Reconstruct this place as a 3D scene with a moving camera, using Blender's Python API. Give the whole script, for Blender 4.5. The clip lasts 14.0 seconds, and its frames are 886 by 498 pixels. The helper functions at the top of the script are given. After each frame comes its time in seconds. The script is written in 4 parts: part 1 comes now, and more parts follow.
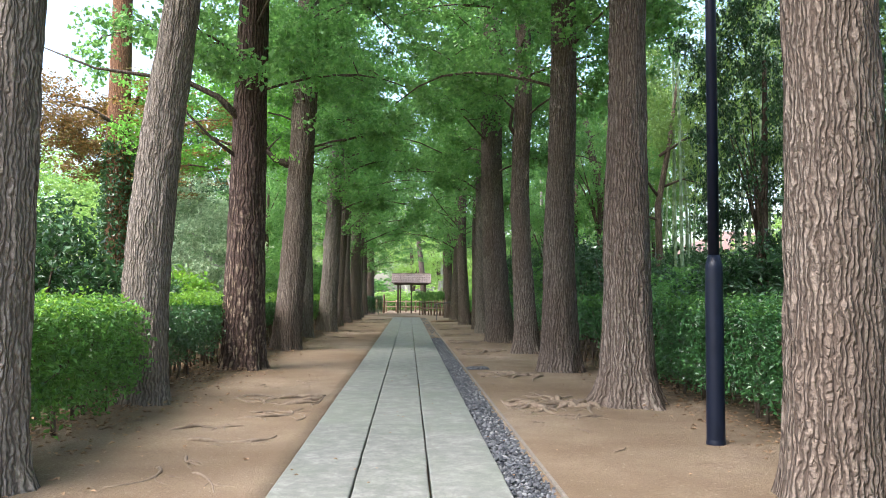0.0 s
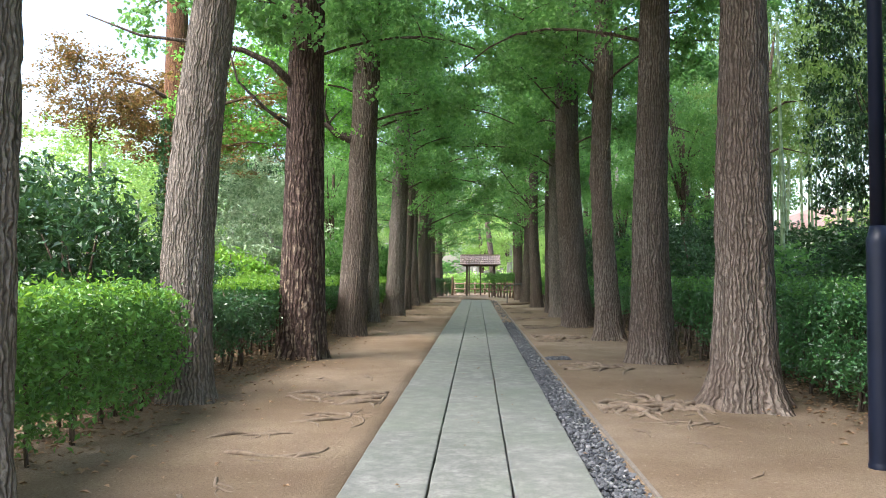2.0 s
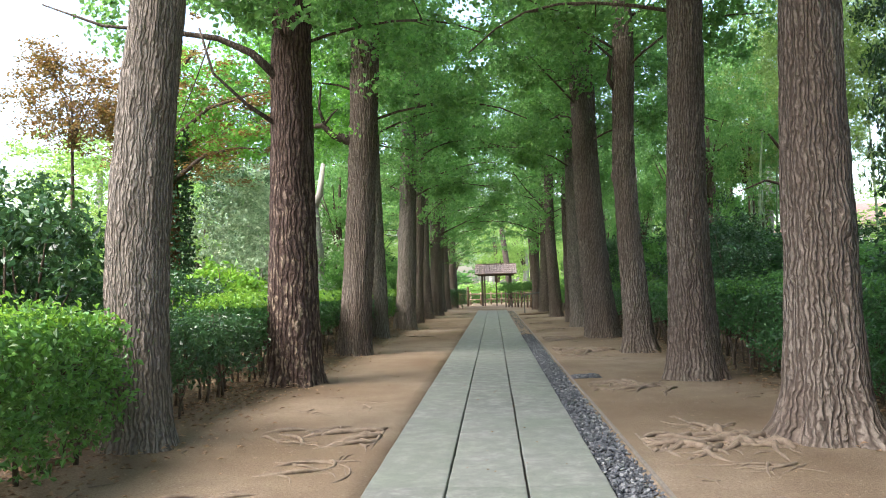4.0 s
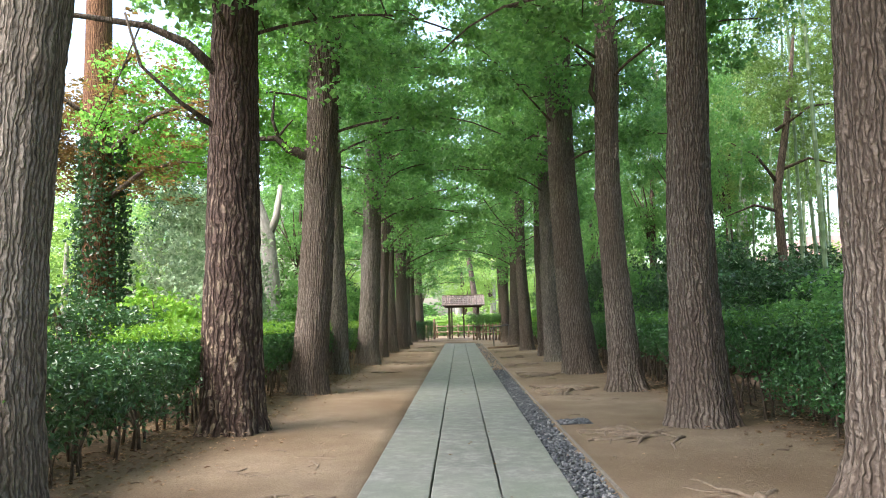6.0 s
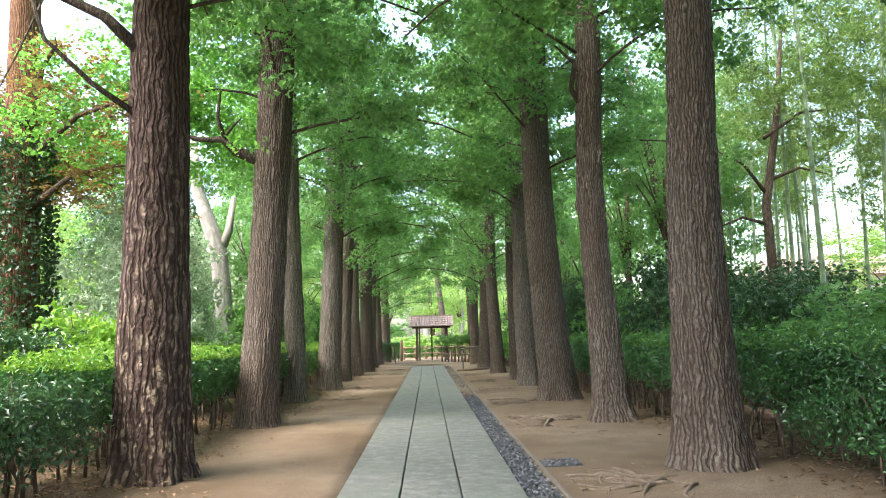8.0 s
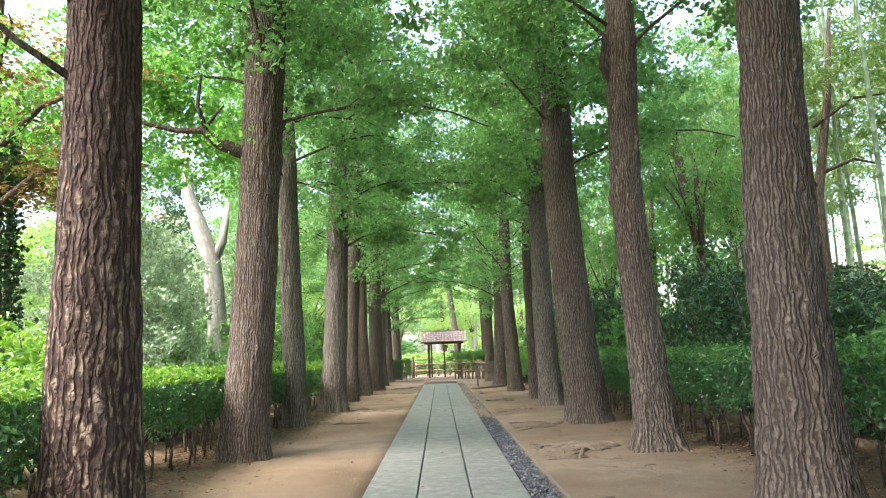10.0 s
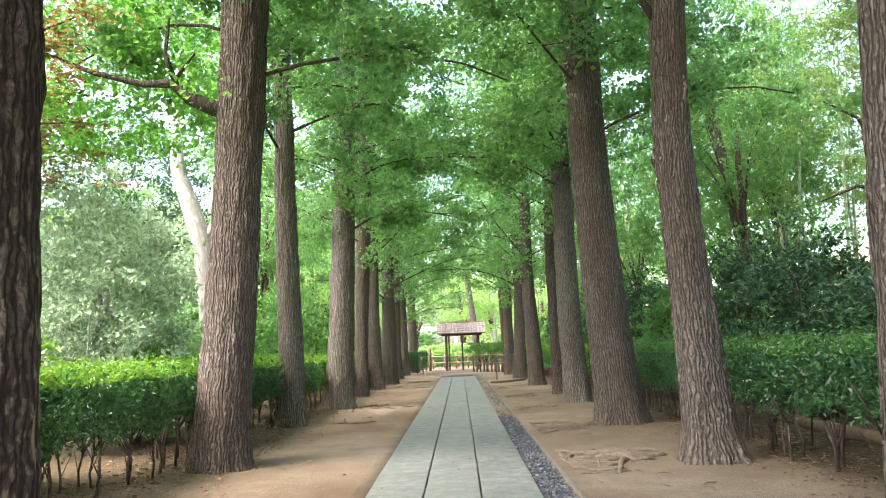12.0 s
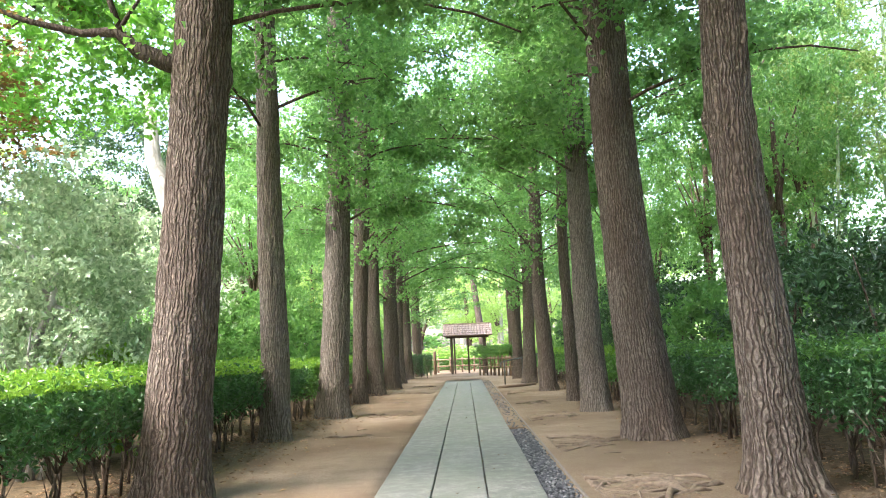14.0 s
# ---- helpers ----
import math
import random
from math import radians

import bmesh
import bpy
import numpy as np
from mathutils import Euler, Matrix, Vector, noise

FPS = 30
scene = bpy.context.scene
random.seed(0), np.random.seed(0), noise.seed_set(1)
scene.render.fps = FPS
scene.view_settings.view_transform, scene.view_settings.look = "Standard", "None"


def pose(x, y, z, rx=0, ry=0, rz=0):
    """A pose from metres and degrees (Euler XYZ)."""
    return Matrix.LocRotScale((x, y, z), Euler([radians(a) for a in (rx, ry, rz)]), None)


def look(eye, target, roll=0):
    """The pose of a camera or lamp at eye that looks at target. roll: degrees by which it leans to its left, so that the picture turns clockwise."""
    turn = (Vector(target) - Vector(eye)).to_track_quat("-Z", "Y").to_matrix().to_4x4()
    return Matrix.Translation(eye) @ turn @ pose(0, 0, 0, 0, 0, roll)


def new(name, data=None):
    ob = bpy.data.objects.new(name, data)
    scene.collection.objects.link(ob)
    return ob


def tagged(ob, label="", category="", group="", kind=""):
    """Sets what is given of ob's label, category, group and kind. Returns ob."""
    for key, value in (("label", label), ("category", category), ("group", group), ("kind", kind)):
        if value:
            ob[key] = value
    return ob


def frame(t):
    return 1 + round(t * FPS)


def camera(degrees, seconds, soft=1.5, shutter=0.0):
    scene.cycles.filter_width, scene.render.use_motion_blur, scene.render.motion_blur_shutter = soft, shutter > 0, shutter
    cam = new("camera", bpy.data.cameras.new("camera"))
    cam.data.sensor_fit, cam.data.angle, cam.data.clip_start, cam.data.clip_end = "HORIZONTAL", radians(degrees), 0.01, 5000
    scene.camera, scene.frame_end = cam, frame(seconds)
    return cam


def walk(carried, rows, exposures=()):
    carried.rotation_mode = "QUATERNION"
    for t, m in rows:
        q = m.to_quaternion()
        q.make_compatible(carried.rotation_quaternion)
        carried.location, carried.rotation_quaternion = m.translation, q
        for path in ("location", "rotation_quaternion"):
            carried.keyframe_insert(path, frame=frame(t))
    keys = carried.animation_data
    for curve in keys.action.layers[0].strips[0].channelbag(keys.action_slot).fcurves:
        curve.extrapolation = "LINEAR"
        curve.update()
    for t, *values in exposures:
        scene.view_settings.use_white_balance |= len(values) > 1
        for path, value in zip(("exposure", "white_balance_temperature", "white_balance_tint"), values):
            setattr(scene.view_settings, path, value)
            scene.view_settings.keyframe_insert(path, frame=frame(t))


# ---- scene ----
cam = camera(60.0, 14.0, soft=1.0)
# seconds, eye, a point looked at, roll
PATH = [
    (0, 0.050, 0.239, 1.277, 0.490, 10.214, 1.887, 0.50),
    (0.5, 0.050, 0.566, 1.284, 0.300, 10.556, 1.749, 1.00),
    (1, -0.026, 0.880, 1.295, -0.141, 10.875, 1.630, 1.30),
    (1.5, -0.041, 1.196, 1.277, -0.306, 11.186, 1.547, 0.50),
    (2, -0.013, 1.523, 1.295, -0.453, 11.508, 1.660, 0.20),
    (4.5, 0.028, 3.363, 1.281, -0.567, 13.328, 1.891, -1.90),
    (5, -0.017, 3.740, 1.293, -0.362, 13.705, 2.063, -1.80),
    (5.5, -0.020, 4.092, 1.281, -0.280, 14.052, 2.131, -1.80),
    (6, -0.068, 4.466, 1.261, -0.253, 14.421, 2.181, -1.40),
    (6.5, -0.093, 4.803, 1.266, 0.117, 14.753, 2.236, -1.60),
    (7, -0.079, 5.131, 1.276, 0.171, 15.076, 2.311, -1.50),
    (9.5, -0.035, 7.072, 1.289, 0.115, 16.982, 2.629, -2.10),
    (10, -0.049, 7.490, 1.303, 0.046, 17.395, 2.683, -2.20),
    (10.5, 0.008, 7.910, 1.330, 0.108, 17.810, 2.755, -2.40),
    (11, 0.011, 8.338, 1.317, 0.016, 18.243, 2.677, -2.20),
    (11.5, 0.042, 8.766, 1.301, 0.067, 18.676, 2.636, -2.40),
    (12, 0.061, 9.178, 1.293, -0.099, 19.093, 2.583, -2.20),
    (12.5, 0.050, 9.600, 1.305, -0.090, 19.530, 2.465, -2.40),
    (13, 0.083, 10.047, 1.320, -0.117, 19.977, 2.480, -2.10),
    (13.5, 0.048, 10.460, 1.329, -0.217, 20.380, 2.559, -2.10),
    (14, 0.058, 10.840, 1.306, -0.172, 20.750, 2.631, -2.30),
]
walk(cam, [(t, look((x, y, z), (a, b, c), roll)) for t, x, y, z, a, b, c, roll in PATH],
     [(0.0, 2.05, 6200, 12), (5.0, 2.15, 6400, 11), (9.5, 2.6, 6450, 12), (14.0, 2.85, 6500, 14)])

# ---- light ----
world = bpy.data.worlds.new("sky")
scene.world = world
world.use_nodes = True
wn = world.node_tree.nodes
sky = wn.new("ShaderNodeTexSky")
sky.sky_type = 'NISHITA'
sky.sun_disc = False
SUN_UP, SUN_ROUND = radians(56), radians(-125)
sky.sun_elevation, sky.sun_rotation = SUN_UP, SUN_ROUND
sky.air_density, sky.dust_density, sky.ozone_density = 1.2, 3.5, 0.8
wn["Background"].inputs["Strength"].default_value = 0.15
world.node_tree.links.new(sky.outputs[0], wn["Background"].inputs["Color"])
sun = new("sun", bpy.data.lights.new("sun", 'SUN'))
sun.data.energy, sun.data.angle, sun.data.color = 2.4, radians(50), (1.0, 0.96, 0.9)
way = Vector((math.sin(SUN_ROUND) * math.cos(SUN_UP), math.cos(SUN_ROUND) * math.cos(SUN_UP), math.sin(SUN_UP)))
sun.matrix_world = look(way * 40, (0, 0, 0))

# ---- materials ----
def surface(name):
    m = bpy.data.materials.new(name)
    m.use_nodes = True
    return m, m.node_tree.nodes, m.node_tree.links, m.node_tree.nodes["Principled BSDF"]


def put(m, kind, **values):
    n = m.node_tree.nodes.new("ShaderNode" + kind)
    for key, v in values.items():
        slot = n.inputs[key.replace("_", " ")]
        if hasattr(v, "links"):
            m.node_tree.links.new(v, slot)
        else:
            slot.default_value = v
    return n


def ramp(m, fac, *stops):
    n = m.node_tree.nodes.new("ShaderNodeValToRGB")
    m.node_tree.links.new(fac, n.inputs[0])
    e = n.color_ramp.elements
    while len(e) < len(stops):
        e.new(0.5)
    for spot, (at, col) in zip(e, stops):
        spot.position, spot.color = at, (*col, 1)
    return n.outputs[0]


def blend(m, fac, a, b, how='MIX'):
    n = m.node_tree.nodes.new("ShaderNodeMix")
    n.data_type, n.blend_type = 'RGBA', how
    for slot, v in ((0, fac), (6, a), (7, b)):
        if hasattr(v, "links"):
            m.node_tree.links.new(v, n.inputs[slot])
        else:
            n.inputs[slot].default_value = v if slot == 0 else (*v, 1)
    return n.outputs[2]


def sums(m, how, a, b):
    n = m.node_tree.nodes.new("ShaderNodeMath")
    n.operation = how
    for slot, v in ((0, a), (1, b)):
        if hasattr(v, "links"):
            m.node_tree.links.new(v, n.inputs[slot])
        else:
            n.inputs[slot].default_value = v
    return n.outputs[0]


def place(m, scale=(1, 1, 1), by_object=False):
    """Object coordinates in metres, stretched; by_object shifts them for each object."""
    c = m.node_tree.nodes.new("ShaderNodeTexCoord").outputs["Object"]
    n = put(m, "Mapping", Vector=c, Scale=scale)
    if by_object:
        r = m.node_tree.nodes.new("ShaderNodeObjectInfo").outputs["Random"]
        v = put(m, "CombineXYZ", X=sums(m, 'MULTIPLY', r, 37.0), Y=sums(m, 'MULTIPLY', r, 91.0), Z=sums(m, 'MULTIPLY', r, 53.0))
        m.node_tree.links.new(v.outputs[0], n.inputs["Location"])
    return n.outputs[0]


def cloth(m, scale, detail=4, rough=0.55, at=None, dist=0.0):
    return put(m, "TexNoise", Vector=at or place(m), Scale=scale, Detail=detail, Roughness=rough, Distortion=dist).outputs["Fac"]


def relief(m, bsdf, height, strength, distance):
    n = put(m, "Bump", Height=height, Strength=strength, Distance=distance)
    m.node_tree.links.new(n.outputs[0], bsdf.inputs["Normal"])


def leaf_material(name, dark, light, through_col, share=0.35, gloss=0.45, patch=0.6):
    m, nodes, links, b = surface(name)
    r = nodes.new("ShaderNodeNewGeometry").outputs["Random Per Island"]
    big = cloth(m, patch, 2)
    f = sums(m, 'ADD', sums(m, 'MULTIPLY', r, 0.65), sums(m, 'MULTIPLY', big, 0.5))
    mid = tuple((p + q) / 2 for p, q in zip(dark, light))
    col = ramp(m, f, (0.15, dark), (0.55, mid), (0.95, light))
    links.new(col, b.inputs["Base Color"])
    b.inputs["Roughness"].default_value = gloss
    b.inputs["Specular IOR Level"].default_value = 0.5
    glow = blend(m, 0.55, col, through_col)
    t = put(m, "BsdfTranslucent", Color=glow)
    mix = put(m, "MixShader", Fac=share)
    links.new(b.outputs[0], mix.inputs[1])
    links.new(t.outputs[0], mix.inputs[2])
    links.new(mix.outputs[0], nodes["Material Output"].inputs["Surface"])
    return m


LEAF = leaf_material("avenue_leaf", (0.028, 0.095, 0.036), (0.175, 0.345, 0.1), (0.34, 0.64, 0.16), 0.52, 0.38)
LEAF_SPRAY = leaf_material("bright_spray_leaf", (0.05, 0.16, 0.03), (0.2, 0.42, 0.08), (0.34, 0.74, 0.12), 0.6, 0.4)
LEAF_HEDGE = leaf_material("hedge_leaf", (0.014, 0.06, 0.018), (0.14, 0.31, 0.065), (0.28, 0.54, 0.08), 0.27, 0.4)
# LEAF_HEDGE darkened, so that the shade on hedge sides is in the colour
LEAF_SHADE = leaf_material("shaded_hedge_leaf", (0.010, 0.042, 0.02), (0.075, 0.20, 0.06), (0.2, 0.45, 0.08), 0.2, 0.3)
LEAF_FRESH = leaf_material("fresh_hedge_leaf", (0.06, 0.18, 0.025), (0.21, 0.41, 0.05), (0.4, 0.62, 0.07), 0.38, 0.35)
LEAF_DARK = leaf_material("evergreen_leaf", (0.006, 0.025, 0.011), (0.07, 0.16, 0.062), (0.18, 0.36, 0.08), 0.17, 0.3)
LEAF_PALE = leaf_material("pale_leaf", (0.11, 0.22, 0.10), (0.6, 0.7, 0.5), (0.6, 0.75, 0.42), 0.38, 0.26)
LEAF_LIME = leaf_material("lime_leaf", (0.10, 0.24, 0.05), (0.34, 0.52, 0.15), (0.5, 0.7, 0.16), 0.45, 0.45)
LEAF_MAPLE = leaf_material("maple_leaf", (0.05, 0.08, 0.025), (0.24, 0.11, 0.04), (0.36, 0.24, 0.07), 0.38, 0.5, 1.4)
LEAF_BAMBOO = leaf_material("bamboo_leaf", (0.07, 0.15, 0.03), (0.25, 0.37, 0.11), (0.4, 0.57, 0.16), 0.47, 0.4)
LEAF_DRY = leaf_material("dry_leaf", (0.10, 0.055, 0.03), (0.32, 0.2, 0.11), (0.3, 0.2, 0.1), 0.1, 0.7)


def bark_material(name, furrow, ridge, worn, wide=32.0, tall=5.0, deep=0.05):
    m, nodes, links, b = surface(name)
    at = place(m, (1, 1, tall / wide), True)
    folds = []
    for scale, turn in ((wide * 0.5, 0.0), (wide * 0.85, 7.3)):
        spot = put(m, "Mapping", Vector=at, Location=(turn, turn * 2, turn))
        n = cloth(m, scale, 2.5, 0.5, spot.outputs[0], 0.35)
        folds.append(sums(m, 'ABSOLUTE', sums(m, 'SUBTRACT', n, 0.5), 0.0))
    crack = ramp(m, sums(m, 'MINIMUM', folds[0], sums(m, 'MULTIPLY', folds[1], 1.25)), (0.0, (0, 0, 0)), (0.035, (0.4, 0.4, 0.4)), (0.1, (1, 1, 1)))
    fine = cloth(m, 60, 5, 0.7, at)
    patch = cloth(m, 1.3, 3, 0.6, place(m, (1, 1, 0.6), True))
    plates = blend(m, ramp(m, patch, (0.42, (0, 0, 0)), (0.72, (1, 1, 1))), ridge, worn)
    plates = blend(m, ramp(m, fine, (0.3, (0, 0, 0)), (0.75, (0.5, 0.5, 0.5))), plates, furrow)
    links.new(blend(m, crack, furrow, plates), b.inputs["Base Color"])
    b.inputs["Roughness"].default_value = 0.9
    b.inputs["Specular IOR Level"].default_value = 0.15
    h = sums(m, 'ADD', crack, sums(m, 'MULTIPLY', fine, 0.35))
    relief(m, b, h, 1.0, deep)
    return m


def ridged_bark(name, furrow, ridge, worn, spacing=0.05, deep=0.032, flakes=0.0):
    """Wavy upright ridges that part and join; u runs round the trunk and v up it, in metres."""
    m, nodes, links, b = surface(name)
    uv = nodes.new("ShaderNodeTexCoord").outputs["UV"]
    r = nodes.new("ShaderNodeObjectInfo").outputs["Random"]
    shift = put(m, "CombineXYZ", X=sums(m, 'MULTIPLY', r, 31.0), Y=sums(m, 'MULTIPLY', r, 77.0), Z=0.0).outputs[0]
    at = put(m, "Mapping", Vector=uv, Scale=(1, 0.36, 1), Location=shift).outputs[0]
    w = nodes.new("ShaderNodeTexWave")
    w.wave_type, w.bands_direction, w.wave_profile = 'BANDS', 'X', 'SIN'
    links.new(at, w.inputs["Vector"])
    for key, v in (("Scale", 0.314 / spacing), ("Distortion", 11.0), ("Detail", 3.0), ("Detail Scale", 1.25), ("Detail Roughness", 0.6)):
        w.inputs[key].default_value = v
    at_long = put(m, "Mapping", Vector=uv, Scale=(1, 0.22, 1), Location=shift).outputs[0]
    fine = cloth(m, 85, 5, 0.7, at_long)
    breaks = cloth(m, 16, 3, 0.6, put(m, "Mapping", Vector=uv, Scale=(0.5, 1.3, 1), Location=shift).outputs[0])
    patch = cloth(m, 1.6, 3, 0.6, at)
    rise = ramp(m, w.outputs["Fac"], (0.0, (0, 0, 0)), (0.28, (0.45, 0.45, 0.45)), (0.75, (1, 1, 1)))
    cut = sums(m, 'ABSOLUTE', sums(m, 'SUBTRACT', cloth(m, 15, 2.5, 0.5, at, 0.4), 0.5), 0.0)
    cut = ramp(m, cut, (0.0, (0.5, 0.5, 0.5)), (0.06, (1, 1, 1)))
    rise = sums(m, 'MULTIPLY', sums(m, 'MULTIPLY', rise, cut), sums(m, 'ADD', sums(m, 'MULTIPLY', breaks, 1.0), 0.4))
    plates = blend(m, ramp(m, patch, (0.38, (0, 0, 0)), (0.7, (1, 1, 1))), ridge, worn)
    plates = blend(m, ramp(m, fine, (0.32, (0.55, 0.55, 0.55)), (0.62, (0, 0, 0))), plates, furrow)
    if flakes:
        bare = ramp(m, cloth(m, 13, 3, 0.5, put(m, "Mapping", Vector=uv, Scale=(1, 0.45, 1), Location=shift).outputs[0]), (0.52, (0, 0, 0)), (0.56, (flakes, flakes, flakes)))
        low = ramp(m, sums(m, 'MULTIPLY', put(m, "SeparateXYZ", Vector=uv).outputs["Y"], 0.28), (0.3, (1, 1, 1)), (1.0, (0.1, 0.1, 0.1)))
        plates = blend(m, sums(m, 'MULTIPLY', bare, low), plates, (0.34, 0.26, 0.19))
    links.new(blend(m, rise, furrow, plates), b.inputs["Base Color"])
    b.inputs["Roughness"].default_value = 0.9
    b.inputs["Specular IOR Level"].default_value = 0.15
    relief(m, b, sums(m, 'ADD', rise, sums(m, 'MULTIPLY', fine, 0.3)), 1.0, deep)
    return m


BARK = ridged_bark("furrowed_bark", (0.075, 0.056, 0.045), (0.2, 0.156, 0.126), (0.285, 0.242, 0.205), 0.037, 0.026)
BARK_FLAKY = ridged_bark("flaking_bark", (0.045, 0.029, 0.024), (0.125, 0.084, 0.069), (0.17, 0.119, 0.098), 0.06, 0.035, 0.9)
BARK_PALE = ridged_bark("pale_grey_bark", (0.10, 0.083, 0.068), (0.265, 0.222, 0.185), (0.365, 0.322, 0.28), 0.034, 0.022)
BARK_WARM = ridged_bark("ruddy_bark", (0.10, 0.05, 0.03), (0.3, 0.165, 0.095), (0.36, 0.19, 0.1), 0.045, 0.02)
BARK_SMOOTH = bark_material("smooth_bark", (0.28, 0.265, 0.24), (0.44, 0.42, 0.39), (0.6, 0.58, 0.54), 7.0, 3.0, 0.006)
BARK_LIMB = bark_material("limb_bark", (0.06, 0.047, 0.038), (0.13, 0.1, 0.082), (0.18, 0.15, 0.13), 30.0, 6.0, 0.01)
BARK_TWIG = bark_material("twig_bark", (0.06, 0.045, 0.035), (0.16, 0.12, 0.09), (0.22, 0.17, 0.13), 30.0, 6.0, 0.004)


def soil_material():
    m, nodes, links, b = surface("packed_soil")
    big, mid, fine = cloth(m, 0.35, 4), cloth(m, 2.6, 6, 0.68), cloth(m, 55, 6, 0.8)
    col = ramp(m, big, (0.34, (0.135, 0.096, 0.06)), (0.5, (0.215, 0.163, 0.112)), (0.68, (0.30, 0.24, 0.18)))
    col = blend(m, ramp(m, mid, (0.42, (0, 0, 0)), (0.7, (0.55, 0.55, 0.55))), col, (0.15, 0.105, 0.075))
    col = blend(m, ramp(m, fine, (0.36, (0.85, 0.85, 0.85)), (0.54, (0, 0, 0))), col, (0.12, 0.083, 0.055))
    col = blend(m, ramp(m, cloth(m, 24, 4, 0.7), (0.6, (0, 0, 0)), (0.72, (0.6, 0.6, 0.6))), col, (0.36, 0.295, 0.225))
    x = put(m, "SeparateXYZ", Vector=place(m)).outputs["X"]
    wave = sums(m, 'ADD', sums(m, 'ABSOLUTE', x, 0.0), sums(m, 'MULTIPLY', sums(m, 'SUBTRACT', mid, 0.5), 1.2))
    litter = ramp(m, sums(m, 'MULTIPLY', wave, 0.1), (0.32, (0, 0, 0)), (0.38, (1, 1, 1)))
    floor_col = ramp(m, cloth(m, 9, 5, 0.7), (0.3, (0.05, 0.04, 0.025)), (0.6, (0.14, 0.10, 0.06)), (0.8, (0.24, 0.17, 0.11)))
    links.new(blend(m, litter, col, floor_col), b.inputs["Base Color"])
    b.inputs["Roughness"].default_value = 0.95
    b.inputs["Specular IOR Level"].default_value = 0.1
    relief(m, b, sums(m, 'ADD', sums(m, 'MULTIPLY', mid, 0.6), sums(m, 'MULTIPLY', fine, 0.35)), 0.9, 0.045)
    return m


def slab_material(name, dark, light, moss):
    m, nodes, links, b = surface(name)
    at = place(m, (1, 1, 1), True)
    big, mid, fine = cloth(m, 1.1, 4, 0.6, at), cloth(m, 7, 5, 0.65, at), cloth(m, 120, 5, 0.8, at)
    col = ramp(m, mid, (0.36, tuple(c * 0.72 for c in dark)), (0.5, dark), (0.64, light))
    col = blend(m, ramp(m, cloth(m, 28, 4, 0.75, at), (0.36, (0.4, 0.4, 0.4)), (0.54, (0, 0, 0))), col, tuple(c * 0.55 for c in dark))
    r = nodes.new("ShaderNodeObjectInfo").outputs["Random"]
    col = blend(m, sums(m, 'MULTIPLY', r, 0.25), col, tuple(c * 1.3 for c in light))
    col = blend(m, ramp(m, big, (0.42, (0, 0, 0)), (0.75, (0.6, 0.6, 0.6))), col, moss)
    col = blend(m, ramp(m, fine, (0.38, (0.55, 0.55, 0.55)), (0.55, (0, 0, 0))), col, tuple(c * 0.5 for c in dark))
    links.new(col, b.inputs["Base Color"])
    b.inputs["Roughness"].default_value = 0.75
    relief(m, b, sums(m, 'ADD', mid, sums(m, 'MULTIPLY', fine, 0.5)), 0.5, 0.006)
    return m


def plain_material(name, a, b_col, scale=8.0, rough=0.6, metal=0.0, bump=0.002):
    m, nodes, links, b = surface(name)
    n = cloth(m, scale, 5, 0.65, place(m, (1, 1, 1), True))
    links.new(ramp(m, n, (0.3, a), (0.7, b_col)), b.inputs["Base Color"])
    b.inputs["Roughness"].default_value, b.inputs["Metallic"].default_value = rough, metal
    relief(m, b, n, 0.5, bump)
    return m


def pebble_material():
    m, nodes, links, b = surface("dark_gravel")
    r = nodes.new("ShaderNodeNewGeometry").outputs["Random Per Island"]
    col = ramp(m, r, (0.0, (0.022, 0.024, 0.029)), (0.5, (0.058, 0.061, 0.069)), (0.85, (0.105, 0.108, 0.116)), (1.0, (0.22, 0.22, 0.22)))
    links.new(col, b.inputs["Base Color"])
    b.inputs["Roughness"].default_value = 0.7
    relief(m, b, cloth(m, 90, 4), 0.4, 0.004)
    return m


SOIL = soil_material()
ROOT = plain_material("worn_root", (0.095, 0.067, 0.045), (0.205, 0.152, 0.108), 18, 0.85, 0.0, 0.01)
SLAB = slab_material("worn_concrete", (0.145, 0.15, 0.136), (0.22, 0.223, 0.205), (0.12, 0.15, 0.105))
BED = plain_material("drain_bed", (0.03, 0.03, 0.035), (0.08, 0.08, 0.085), 40, 0.9)
GRAVEL = pebble_material()
EDGE = plain_material("drain_edging", (0.10, 0.085, 0.07), (0.2, 0.17, 0.14), 20, 0.8)
NAVY = plain_material("navy_paint", (0.004, 0.006, 0.013), (0.007, 0.010, 0.022), 3, 0.38, 0.0, 0.0004)
NAVY.node_tree.nodes["Principled BSDF"].inputs["Specular IOR Level"].default_value = 0.2
CULM = plain_material("bamboo_culm", (0.10, 0.17, 0.08), (0.26, 0.34, 0.19), 2, 0.4)
TIMBER = plain_material("dark_timber", (0.06, 0.045, 0.035), (0.14, 0.10, 0.075), 12, 0.8)
STAKE = plain_material("fence_timber", (0.14, 0.09, 0.06), (0.27, 0.18, 0.12), 12, 0.8)
TILE = plain_material("roof_tile", (0.24, 0.16, 0.135), (0.42, 0.32, 0.28), 9, 0.7)
RAIL = plain_material("dark_steel", (0.05, 0.045, 0.04), (0.10, 0.09, 0.08), 10, 0.5)
PLASTER = plain_material("house_wall", (0.5, 0.46, 0.42), (0.66, 0.62, 0.58), 3, 0.8)
ROOF = plain_material("house_roof", (0.16, 0.09, 0.07), (0.26, 0.16, 0.13), 4, 0.7)
